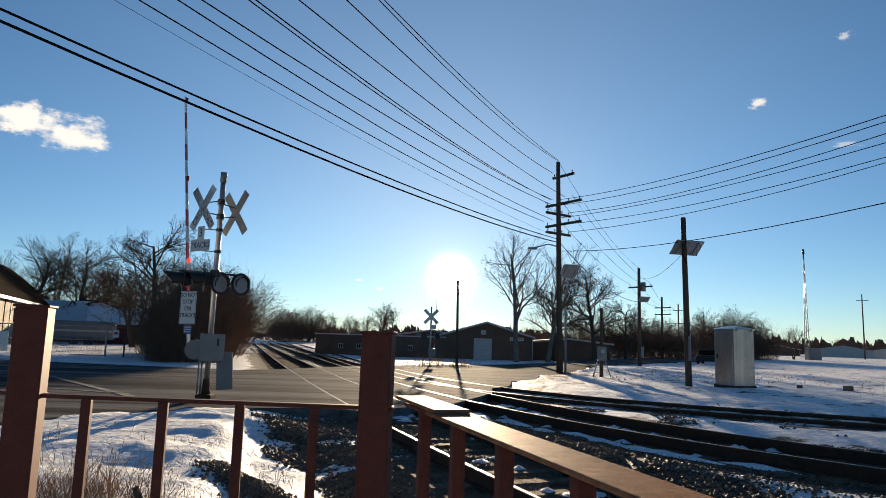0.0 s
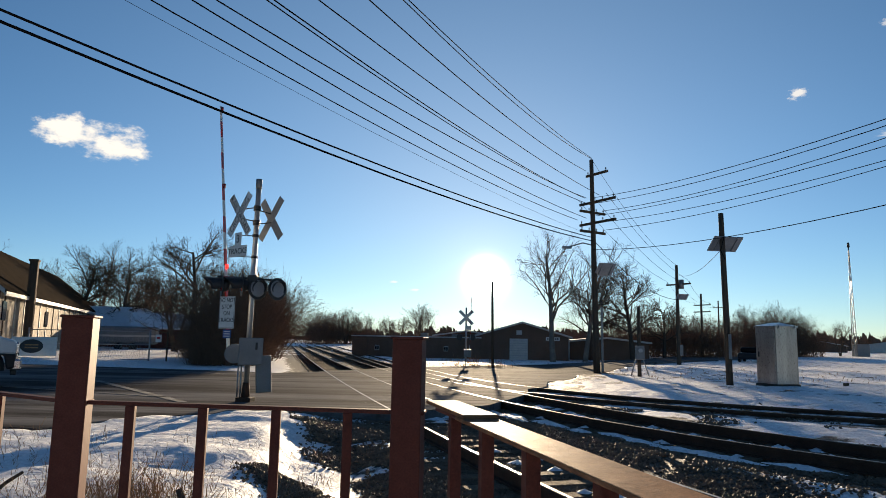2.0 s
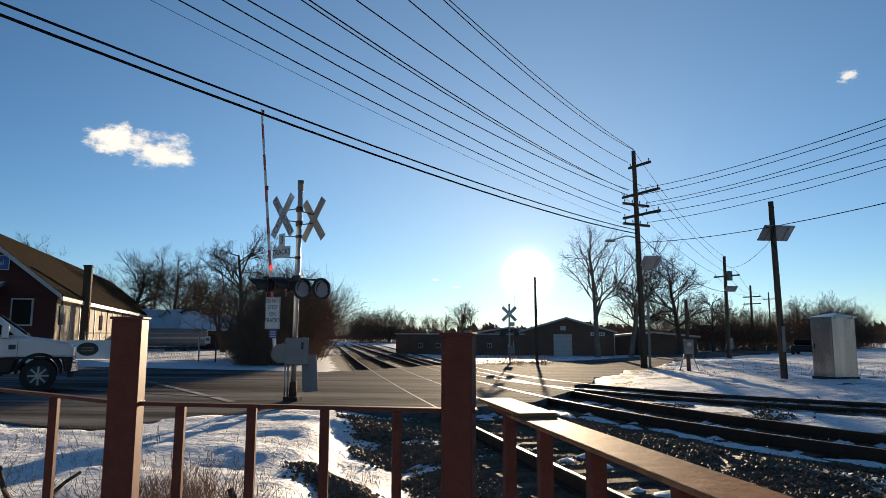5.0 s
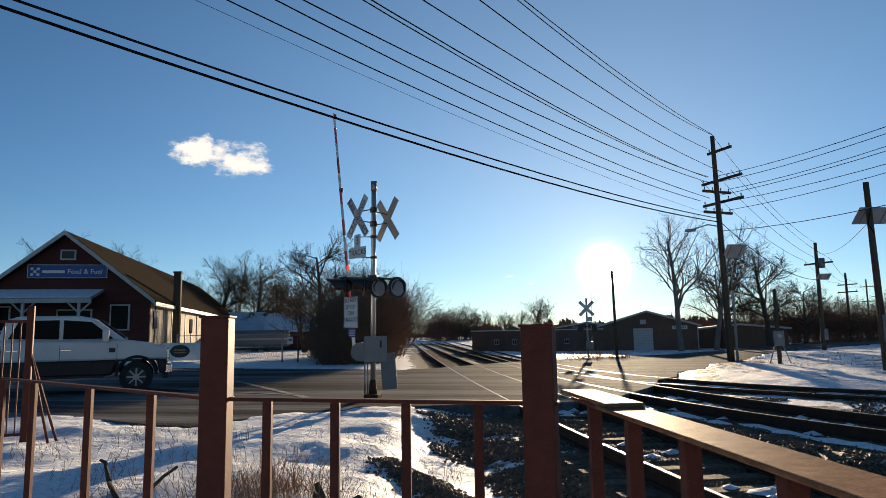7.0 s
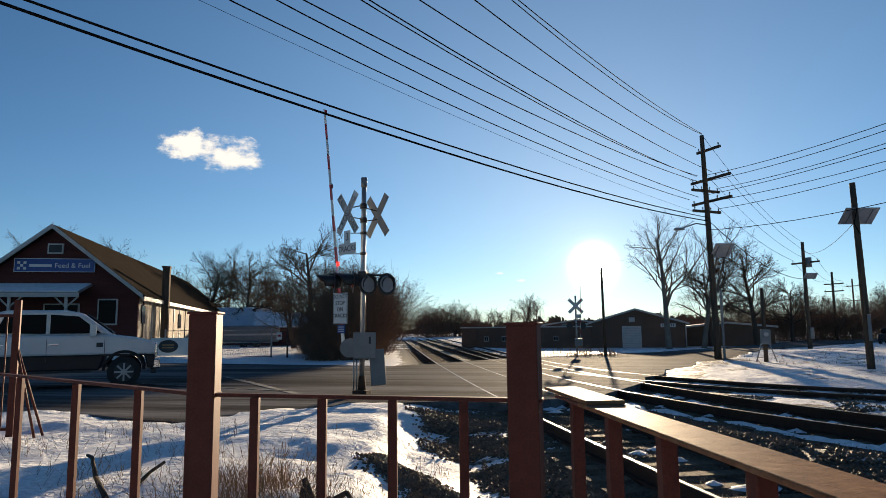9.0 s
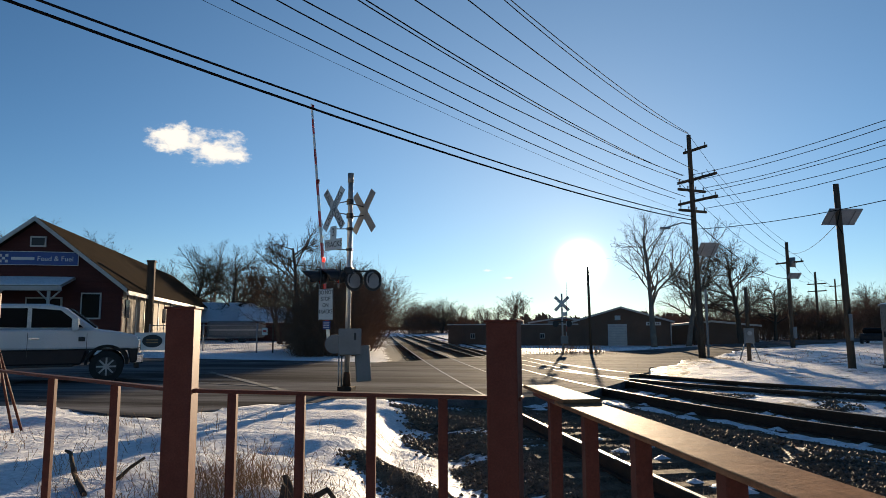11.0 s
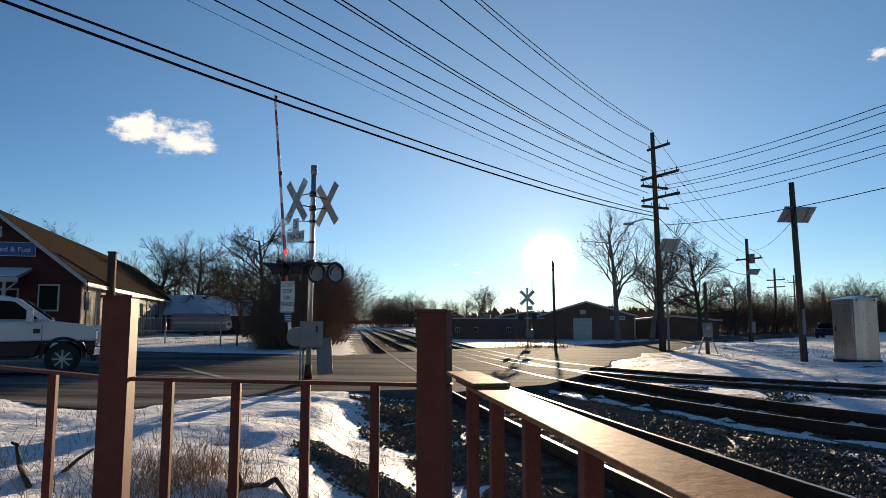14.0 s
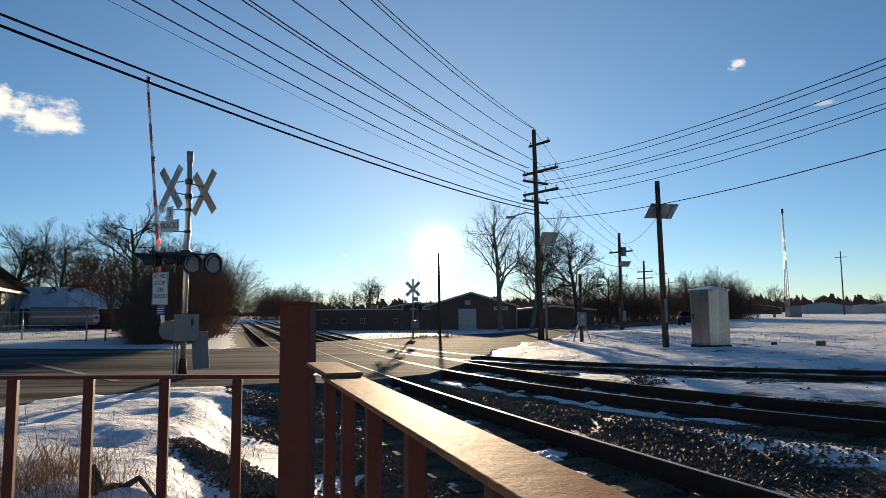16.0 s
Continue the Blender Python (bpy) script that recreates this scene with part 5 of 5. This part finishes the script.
def pickup():
    t = thing("pickup_truck", "white and grey crew cab pickup truck waiting on the road", "pickup truck", (-13.1, 17.05, 0.0), 36)

    def slab(name, outline, half, mat, parent, label="", y=0.0, bevel=0.045):
        bm = bmesh.new()
        plate(bm, [(x, y - half, z) for x, z in outline], 2 * half, (0, 1, 0))
        if bevel:
            bmesh.ops.bevel(bm, geom=bm.edges[:], offset=bevel, segments=2, profile=0.5, affect="EDGES")
        return part(name, bm, mat, parent, label)

    slab("lower_body", [(-5.35, 0.55), (-4.65, 0.50), (-4.5, 0.80), (-3.6, 0.80), (-3.45, 0.48), (-0.62, 0.48), (-0.5, 0.86), (0.5, 0.86), (0.58, 0.50), (0.76, 0.52), (0.77, 0.90), (-5.38, 0.90)], 0.99, TRUCKGREY, t, "dark grey lower body")
    body = slab("upper_body", [(-5.38, 0.88), (0.77, 0.88), (0.80, 1.10), (0.72, 1.25), (0.25, 1.36), (-0.28, 1.43), (-3.3, 1.43), (-5.36, 1.43)], 1.0, TRUCKWHITE, t, "white upper body", bevel=0.06)
    cabin = slab("cabin", [(-0.26, 1.40), (-1.05, 2.01), (-1.45, 2.10), (-2.85, 2.09), (-3.15, 2.0), (-3.34, 1.40)], 0.86, TRUCKWHITE, t, "white cab roof and pillars", bevel=0.07)
    for y in (-0.87, 0.87):
        for nm, o in (("front_side_window", [(-0.60, 1.47), (-1.16, 1.93), (-1.82, 1.98), (-1.82, 1.47)]), ("rear_side_window", [(-1.92, 1.47), (-1.92, 1.98), (-2.84, 1.97), (-3.08, 1.49)])):
            bm = bmesh.new()
            plate(bm, [(x, y - 0.02, z) for x, z in o], 0.04, (0, 1, 0))
            part(nm, bm, GLASS_DARK, cabin, "dark side window")
        bm = bmesh.new()
        box(bm, (-0.78, y * 1.30, 1.55), (0.17, 0.16, 0.36), bevel=0.04)
        mr = part("mirror", bm, TRUCKWHITE, t, "white tow mirror")
        bm = bmesh.new()
        tube(bm, (-0.76, y * 1.0, 1.44), (-0.78, y * 1.25, 1.48), 0.03, sides=6)
        part("mirror_arm", bm, BLACK, mr)
        for x in (-1.72, -2.95):
            bm = bmesh.new()
            box(bm, (x, y * 1.165, 1.18), (0.24, 0.03, 0.04), bevel=0.01)
            part("door_handle", bm, CHROME, body, "chrome door handle")
        for x in (-0.50, -1.87, -3.20):
            bm = bmesh.new()
            box(bm, (x, y * 1.15, 1.02), (0.012, 0.01, 0.62))
            part("door_seam", bm, BLACK, body)
        bm = bmesh.new()
        box(bm, (-0.62, y * 1.152, 1.16), (0.16, 0.012, 0.12), bevel=0.004)
        part("fender_badge", bm, BLACK, body, "dark fender vent badge")
        for x in (0.0, -4.06):
            bm = bmesh.new()
            n = 14
            for i in range(n):
                a0, a1 = math.pi * i / n, math.pi * (i + 1) / n
                bm.faces.new([bm.verts.new((x + r * math.cos(a), y * 1.17, 0.47 + r * math.sin(a))) for r, a in ((0.46, a0), (0.54, a0), (0.54, a1), (0.46, a1))])
            bmesh.ops.solidify(bm, geom=bm.faces[:], thickness=0.03)
            part("wheel_arch", bm, BLACK, body, "black wheel arch trim")
            bm = bmesh.new()
            tube(bm, (x, y * 0.88, 0.42), (x, y * 1.15, 0.42), 0.42, 0.42, 28)
            tyre = part("tyre", bm, RUBBER, t, "black tyre")
            bm = bmesh.new()
            tube(bm, (x, y * 1.14, 0.42), (x, y * 1.165, 0.42), 0.26, 0.25, 24)
            rim = part("rim", bm, BLACK, tyre, "dark wheel rim")
            bm = bmesh.new()
            for k in range(8):
                a = math.pi / 4 * k
                box(bm, (x + 0.14 * math.cos(a), y * 1.17, 0.42 + 0.14 * math.sin(a)), (0.20, 0.02, 0.045), Matrix.Rotation(-a, 3, "Y"))
            tube(bm, (x, y * 1.15, 0.42), (x, y * 1.18, 0.42), 0.075, sides=14)
            part("spokes", bm, STEEL, tyre, "dull alloy spokes")
    bm = bmesh.new()
    plate(bm, [(-0.33, -0.76, 1.47), (-0.33, 0.76, 1.47), (-0.98, 0.68, 1.975), (-0.98, -0.68, 1.975)], 0.03, (0.6, 0, 0.75))
    part("windscreen", bm, GLASS_DARK, cabin, "dark windscreen")
    bm = bmesh.new()
    box(bm, (0.79, 0, 0.98), (0.06, 1.35, 0.36), bevel=0.02)
    g = part("grille", bm, CHROME, t, "chrome grille")
    for i in range(3):
        bm = bmesh.new()
        box(bm, (0.825, 0, 0.88 + 0.1 * i), (0.02, 1.2, 0.05))
        part("grille_bar", bm, BLACK, g)
    for y in (-0.83, 0.83):
        bm = bmesh.new()
        box(bm, (0.745, y, 1.04), (0.16, 0.30, 0.28), bevel=0.03)
        part("headlight", bm, CHROME, t, "clear headlight")
    bm = bmesh.new()
    box(bm, (0.80, 0, 0.62), (0.2, 1.95, 0.28), bevel=0.04)
    part("bumper", bm, CHROME, t, "chrome front bumper")
    bm = bmesh.new()
    box(bm, (0.74, 0, 0.42), (0.14, 1.6, 0.14), bevel=0.02)
    part("air_dam", bm, BLACK, t)
    bm = bmesh.new()
    box(bm, (-5.42, 0, 0.62), (0.18, 1.9, 0.2), bevel=0.03)
    part("rear_bumper", bm, CHROME, t)
    bm = bmesh.new()
    box(bm, (-2.0, 0, 0.46), (2.4, 1.98, 0.06), bevel=0.01)
    part("running_board", bm, BLACK, t)
    return t


pickup()

# ---- trees and brush ----


class Wood:
    """Gathers tapered limbs into two meshes: thick ones and twigs."""

    def __init__(self):
        self.v, self.f, self.tv, self.tf = [], [], [], []

    def limb(self, pts, radii, sides, thick):
        v, f = (self.v, self.f) if thick else (self.tv, self.tf)
        base = len(v)
        for i, (p, r) in enumerate(zip(pts, radii)):
            d = (pts[min(i + 1, len(pts) - 1)] - pts[max(i - 1, 0)]).normalized()
            a = d.orthogonal().normalized()
            b = d.cross(a)
            for k in range(sides):
                t = 2 * math.pi * k / sides
                v.append(tuple(p + a * (r * math.cos(t)) + b * (r * math.sin(t))))
        for i in range(len(pts) - 1):
            for k in range(sides):
                f.append((base + i * sides + k, base + i * sides + (k + 1) % sides, base + (i + 1) * sides + (k + 1) % sides, base + (i + 1) * sides + k))


def grow(w, rng, start, way, length, radius, level, levels, kids, spread, lift):
    n = 5 if level == 0 else (4 if level < levels else 3)
    pts, radii, p, d = [start], [radius], start.copy(), way.copy()
    for i in range(n):
        d = (d + Vector((rng.gauss(0, 1), rng.gauss(0, 1), rng.gauss(0, 1))) * (0.06 if level == 0 else 0.16) + Vector((0, 0, lift))).normalized()
        p = p + d * (length / n)
        pts.append(p.copy())
        radii.append(radius * (1 - 0.72 * (i + 1) / n))
    w.limb(pts, radii, 7 if level == 0 else (5 if level == 1 else 3), level < 2)
    if level >= levels:
        return
    for i in range(kids[level]):
        t = (0.32 if level == 0 else 0.2) + (0.68 if level == 0 else 0.78) * (i + rng.random()) / kids[level]
        k = min(n - 1, int(t * n))
        q = pts[k].lerp(pts[k + 1], t * n - k)
        dd = (pts[k + 1] - pts[k]).normalized()
        a = rng.uniform(0, 2 * math.pi)
        o = dd.orthogonal().normalized()
        side = o * math.cos(a) + dd.cross(o) * math.sin(a)
        ang = spread[level] * rng.uniform(0.7, 1.3)
        nd_ = (dd * math.cos(ang) + side * math.sin(ang)).normalized()
        ln = length * (0.62 if level == 0 else 0.55) * (1.15 - 0.65 * t) * rng.uniform(0.75, 1.25)
        grow(w, rng, q, nd_, ln, max(0.006, radii[k] * (0.46 if level == 0 else 0.5)), level + 1, levels, kids, spread, lift)


def tree(seed, height, radius, kids=(15, 8, 6, 3), spread=(0.8, 0.7, 0.7, 0.6), lift=0.05, bark=BARK, label="bare winter tree with fine twigs", twig_mat=TWIG, fork=1):
    rng = random.Random(seed)
    w = Wood()
    for i in range(fork):
        lean = Vector((rng.uniform(-0.3, 0.3) if fork > 1 else rng.uniform(-0.05, 0.05), rng.uniform(-0.2, 0.2) if fork > 1 else 0, 1)).normalized()
        grow(w, rng, Vector((0.1 * i, 0, -0.2)), lean, height * (0.78 if fork > 1 else 0.82), radius * (0.8 if fork > 1 else 1), 0, len(kids), kids, spread, lift)
    t = thing("tree", label, "tree", group="bare trees")
    mesh_from("trunk", w.v, w.f, bark, t, smooth=True)
    c = mesh_from("crown", w.tv, w.tf, twig_mat, t)
    c["kind"] = "stuff"
    return t


def shrub(seed, height, width, stems, mat=BRUSH):
    rng = random.Random(seed)
    w = Wood()
    for i in range(stems):
        a, r = rng.uniform(0, 6.283), width * math.sqrt(rng.random())
        p = Vector((r * math.cos(a), r * math.sin(a), -0.1))
        d = Vector((rng.gauss(0, 0.22) + 0.2 * math.cos(a), rng.gauss(0, 0.22) + 0.2 * math.sin(a), 1)).normalized()
        grow(w, rng, p, d, height * rng.uniform(0.5, 1.0), rng.uniform(0.012, 0.03), 1, 3, (0, 6, 4), (0.5, 0.6, 0.6), 0.02)
    t = thing("thicket", "dense leafless brown thicket beside the tracks", "thicket", group="thickets")
    c = mesh_from("brush_mass", w.v + w.tv, w.f + [tuple(i + len(w.v) for i in q) for q in w.tf], mat, t)
    c["kind"] = "stuff"
    return t


def plant(proto, spots):
    """The first spot takes the thing itself, the rest take copies."""
    rng = random.Random(len(spots) * 7 + 1)
    for i, (az, dist, s) in enumerate(spots):
        m = Matrix.Translation(place(az, dist, -0.1)) @ Matrix.Rotation(rng.uniform(0, 6.28), 4, "Z")
        ob = proto if i == 0 else copy_thing(proto, m)
        ob.matrix_basis = m @ Matrix.Diagonal((s, s, s, 1))


oak = tree(11, 8.4, 0.25, (20, 10, 7, 4), (1.0, 0.75, 0.7, 0.6), 0.03)
plant(oak, [(-12.6, 63, 1.08), (-9.3, 66, 1.0), (-15.0, 78, 0.8), (32.0, 78, 1.25), (29.0, 74, 1.22), (23.4, 52, 1.18)])
tall = tree(23, 10.4, 0.24, (16, 7, 5, 3), (0.72, 0.7, 0.7, 0.6), 0.06, PALEBARK, "tall pale-barked bare tree with thin crown")
plant(tall, [(-6.1, 58, 1.12), (-8.7, 61, 1.0), (30.4, 82, 1.1), (5.4, 95, 0.62), (21.9, 56, 0.72)])
forked = tree(37, 8.0, 0.2, (12, 7, 5, 3), (0.7, 0.7, 0.7, 0.6), 0.05, BARK, "bare forked tree with an open crown", fork=3)
plant(forked, [(4.9, 92, 0.80), (8.2, 110, 0.66), (26.6, 80, 1.15), (11.4, 150, 1.05), (13.0, 165, 0.9), (38.9, 82, 1.5), (42.5, 78, 1.55), (46.2, 90, 1.0), (-27.3, 128, 0.72), (24.9, 58, 0.85), (6.6, 170, 0.9), (9.6, 180, 1.0), (12.4, 200, 1.2), (13.8, 210, 1.2), (10.6, 210, 1.1), (7.6, 200, 0.9), (3.0, 160, 0.6), (1.0, 170, 0.6), (-1.5, 150, 0.6), (-15.6, 120, 0.9), (-17.2, 130, 0.9), (-18.4, 140, 0.9), (-19.6, 150, 0.9), (-16.3, 150, 1.0), (-11.2, 110, 0.9), (-13.4, 115, 0.9), (-28.4, 260, 0.7), (-30.2, 280, 0.8), (-32.0, 270, 0.7), (-34.0, 290, 0.9), (-29.2, 250, 0.6), (-21.0, 118, 1.0), (-23.0, 116, 1.05), (-24.4, 120, 0.9), (34.0, 95, 1.3), (36.0, 110, 1.3), (27.6, 90, 1.25), (25.2, 85, 0.9), (20.6, 46, 0.85), (18.8, 50, 0.8), (17.6, 54, 0.7), (19.6, 42, 0.7)])
bush = shrub(51, 4.2, 1.6, 105)
plant(bush, [(23.0, 36, 0.40), (22.2, 35, 0.45), (20.8, 36, 0.9), (20.4, 36, 1.0), (20.3, 38, 1.1), (19.6, 43, 1.15), (19.3, 47, 1.25), (23.4, 44, 0.42), (21.0, 40, 1.15), (20.0, 44, 1.3), (18.6, 52, 1.2), (22.4, 37, 0.38),
             (19.0, 48, 1.2), (20.2, 42, 1.2), (20.6, 36.5, 0.9), (21.8, 38, 0.6)])
bush2 = shrub(67, 5.2, 2.6, 130)
plant(bush2, [(-21.6, 108, 1.0), (-22.6, 106, 1.08), (-23.6, 108, 1.05), (-24.6, 110, 0.95), (-20.8, 112, 0.85), (-25.4, 114, 0.8), (-22.1, 112, 1.15), (-16.4, 92, 0.75), (-17.4, 96, 0.75), (-14.4, 86, 0.8),
              (13.6, 150, 1.2), (12.6, 150, 1.3), (11.6, 152, 1.2), (10.4, 156, 1.0), (9.2, 158, 0.85), (14.6, 190, 1.3), (13.0, 170, 1.4), (7.0, 150, 0.7), (-5.0, 95, 0.7), (-7.5, 92, 0.75), (-10.5, 90, 0.8), (-12.5, 95, 0.8), (-18.8, 100, 0.7), (-13.5, 80, 0.75), (-15.4, 82, 0.75), (-16.8, 84, 0.8), (-18.2, 86, 0.85), (-19.6, 92, 0.85), (-11.4, 82, 0.7), (-20.9, 104, 1.05), (-23.1, 108, 1.15), (-24.0, 112, 1.1)])


def far_woods():
    """A low band of distant leafless woods round the horizon."""
    rng = random.Random(77)
    verts, faces = [], []
    for i in range(5200):
        az = rng.uniform(-62, 75)
        dist = rng.uniform(330, 520)
        top = 7.5 + 4 * noise.noise((az * 0.22, 3.1, 0)) + 3 * noise.noise((az * 0.9, 1.1, 0))
        if 14.6 < az < 17.4:
            top *= 0.35
        p = place(az, dist, -0.5)
        h, wd = max(1.5, top * rng.uniform(0.5, 1.1)), rng.uniform(0.8, 2.6)
        s = Vector((p.y, -p.x, 0)).normalized()
        b = len(verts)
        verts += [tuple(p - s * wd), tuple(p + s * wd), tuple(p + s * wd * rng.uniform(-0.2, 0.9) + Vector((0, 0, h * rng.uniform(0.7, 1)))), tuple(p - s * wd * rng.uniform(-0.2, 0.9) + Vector((0, 0, h)))]
        faces.append((b, b + 1, b + 2, b + 3))
    o = mesh_from("far_woods", verts, faces, BRUSH)
    tagged(o, "distant leafless woods along the horizon", "woods", kind="stuff")


far_woods()

# ---- near the railing ----


def dry_grass():
    rng = random.Random(5)
    verts, faces = [], []
    spots = [(-3.0, 5.7, 0.60, 170), (-3.35, 6.4, 0.55, 110), (-2.45, 5.5, 0.50, 90), (-3.45, 5.9, 0.55, 240), (-2.75, 5.5, 0.5, 200), (-2.3, 4.9, 0.5, 130), (-3.6, 6.9, 0.7, 90), (-3.2, 4.9, 0.6, 160), (-1.6, 9.5, 1.0, 30), (-6.5, 9.4, 1.0, 50), (10, 30, 6, 220), (16, 34, 7, 220), (-4.6, 7.4, 1.2, 60), (-1.9, 7.0, 0.8, 25), (-5.8, 8.8, 1.5, 60), (-4.6, 5.8, 0.6, 60), (-3.0, 9.0, 1.2, 40), (-0.6, 38.3, 1.6, 260), (0.9, 38.4, 0.9, 90), (5.7, 33.0, 0.5, 60), (-1.9, 5.6, 0.3, 30), (-7.2, 7.2, 1.0, 60)]
    for cx, cy, r, n in spots:
        for _ in range(n):
            x, y = rng.gauss(cx, r * 0.6), rng.gauss(cy, r * 0.6)
            z = ground_z(x, y)
            h = rng.uniform(0.06, 0.24) if y < 28 else (rng.uniform(0.2, 0.6) if y > 36.5 and x < 3 else rng.uniform(0.04, 0.14))
            d = Vector((rng.gauss(0, 0.35), rng.gauss(0, 0.35), 1)).normalized()
            p = Vector((x, y, z - 0.02))
            wd = rng.uniform(0.0015, 0.0038) if y < 28 else 0.010
            for j in range(rng.choice((1, 2, 3))):
                dd = (d + Vector((rng.gauss(0, 0.4), rng.gauss(0, 0.4), 0))).normalized()
                q0 = p + d * (h * 0.35 * j)
                q1 = q0 + dd * h * rng.uniform(0.4, 0.8)
                q2 = q1 + Vector((rng.gauss(0, 0.06), rng.gauss(0, 0.06), rng.uniform(-0.04, 0.06)))
                b = len(verts)
                for q, ww in ((q0, wd), (q1, wd * 0.7), (q2, wd * 0.3)):
                    verts += [tuple(q + Vector((ww, 0, 0))), tuple(q + Vector((-ww * 0.5, ww * 0.8, 0))), tuple(q + Vector((-ww * 0.5, -ww * 0.8, 0)))]
                for i in (0, 3):
                    for k in range(3):
                        faces.append((b + i + k, b + i + (k + 1) % 3, b + i + 3 + (k + 1) % 3, b + i + 3 + k))
    o = mesh_from("dry_weeds", verts, faces, DRYGRASS)
    tagged(o, "dry brown weeds standing out of the snow", "weeds", kind="stuff")


dry_grass()


def branch(name, label, pts, r, category="branch"):
    bm = bmesh.new()
    for i, (a, b) in enumerate(zip(pts, pts[1:])):
        tube(bm, a, b, r * (1 - 0.15 * i), r * (1 - 0.15 * (i + 1)), 7)
    o = link(name, bm, BARK)
    return tagged(o, label, category, "fallen branches")


branch("fallen_branch", "dark dead branch sticking out of the snow", [(-4.3, 5.45, -0.02), (-4.7, 5.8, 0.07), (-5.0, 6.1, 0.2), (-5.1, 6.15, 0.21)], 0.026)
branch("fallen_branch", "dark bent branch end rising from the snow", [(-4.35, 5.9, -0.02), (-4.28, 6.05, 0.10), (-4.18, 6.12, 0.18)], 0.02)


def stump():
    rng = random.Random(9)
    s = thing("rotten_stump", "dark broken tree stump capped with snow", "stump", (-2.25, 5.35, 0.0))
    bm = bmesh.new()
    n, rings = 18, []
    for j, (h, r) in enumerate(((-0.08, 0.17), (0.01, 0.14), (0.05, 0.12), (0.08, 0.10))):
        ring = []
        for k in range(n):
            a = 2 * math.pi * k / n
            q = r * (1 + 0.22 * noise.noise((math.cos(a) * 1.6, math.sin(a) * 1.6, h * 6)))
            up = h + (0.10 * abs(noise.noise((math.cos(a) * 3, math.sin(a) * 3, 4.0))) + 0.07 * max(0, math.cos(a + 2.6)) if j == 3 else 0)
            ring.append(bm.verts.new((q * 1.25 * math.cos(a), q * 0.8 * math.sin(a), up)))
        rings.append(ring)
    for lo, hi in zip(rings, rings[1:]):
        for k in range(n):
            bm.faces.new((lo[k], lo[(k + 1) % n], hi[(k + 1) % n], hi[k]))
    core = bm.verts.new((0, 0, 0.08))
    for k in range(n):
        bm.faces.new((rings[-1][k], rings[-1][(k + 1) % n], core))
    part("wood", bm, BARK, s)
    bm = bmesh.new()
    bmesh.ops.create_icosphere(bm, subdivisions=3, radius=0.15)
    for v in bm.verts:
        k = 1 + 0.2 * noise.noise(v.co * 6 + Vector((3, 0, 0)))
        v.co = Vector((v.co.x * 1.5 * k + 0.18, v.co.y * 0.9 * k - 0.06, v.co.z * 0.45 * k + 0.02))
    part("snow_cap", bm, SNOW, s, "small heap of snow")
    for a, b, r in (((0.1, 0, 0.05), (0.28, -0.06, 0.16), 0.03), ((0.28, -0.06, 0.16), (0.42, -0.1, 0.02), 0.02), ((-0.05, 0, 0.1), (-0.12, 0.02, 0.24), 0.035)):
        bm = bmesh.new()
        tube(bm, a, b, r, r * 0.7, 7)
        part("root", bm, BARK, s)


stump()

# painted lines on the road
for i, (a, b, w) in enumerate((((-30, 23.5), (-7.2, 15.6), 0.12), ((-12.0, 20.6), (-6.5, 14.6), 0.2), ((-20, 27.6), (-9.5, 25.6), 0.12))):
    a, b = Vector((*a, 0.0005)), Vector((*b, 0.0005))
    d = (b - a).normalized()
    s = Vector((-d.y, d.x, 0)) * w / 2
    bm = bmesh.new()
    plate(bm, [a - s, b - s, b + s, a + s], 0.004, (0, 0, 1))
    o = link("road_marking", bm, PAINT_LINE)
    tagged(o, "worn pale line painted on the asphalt", "road marking", kind="structure")
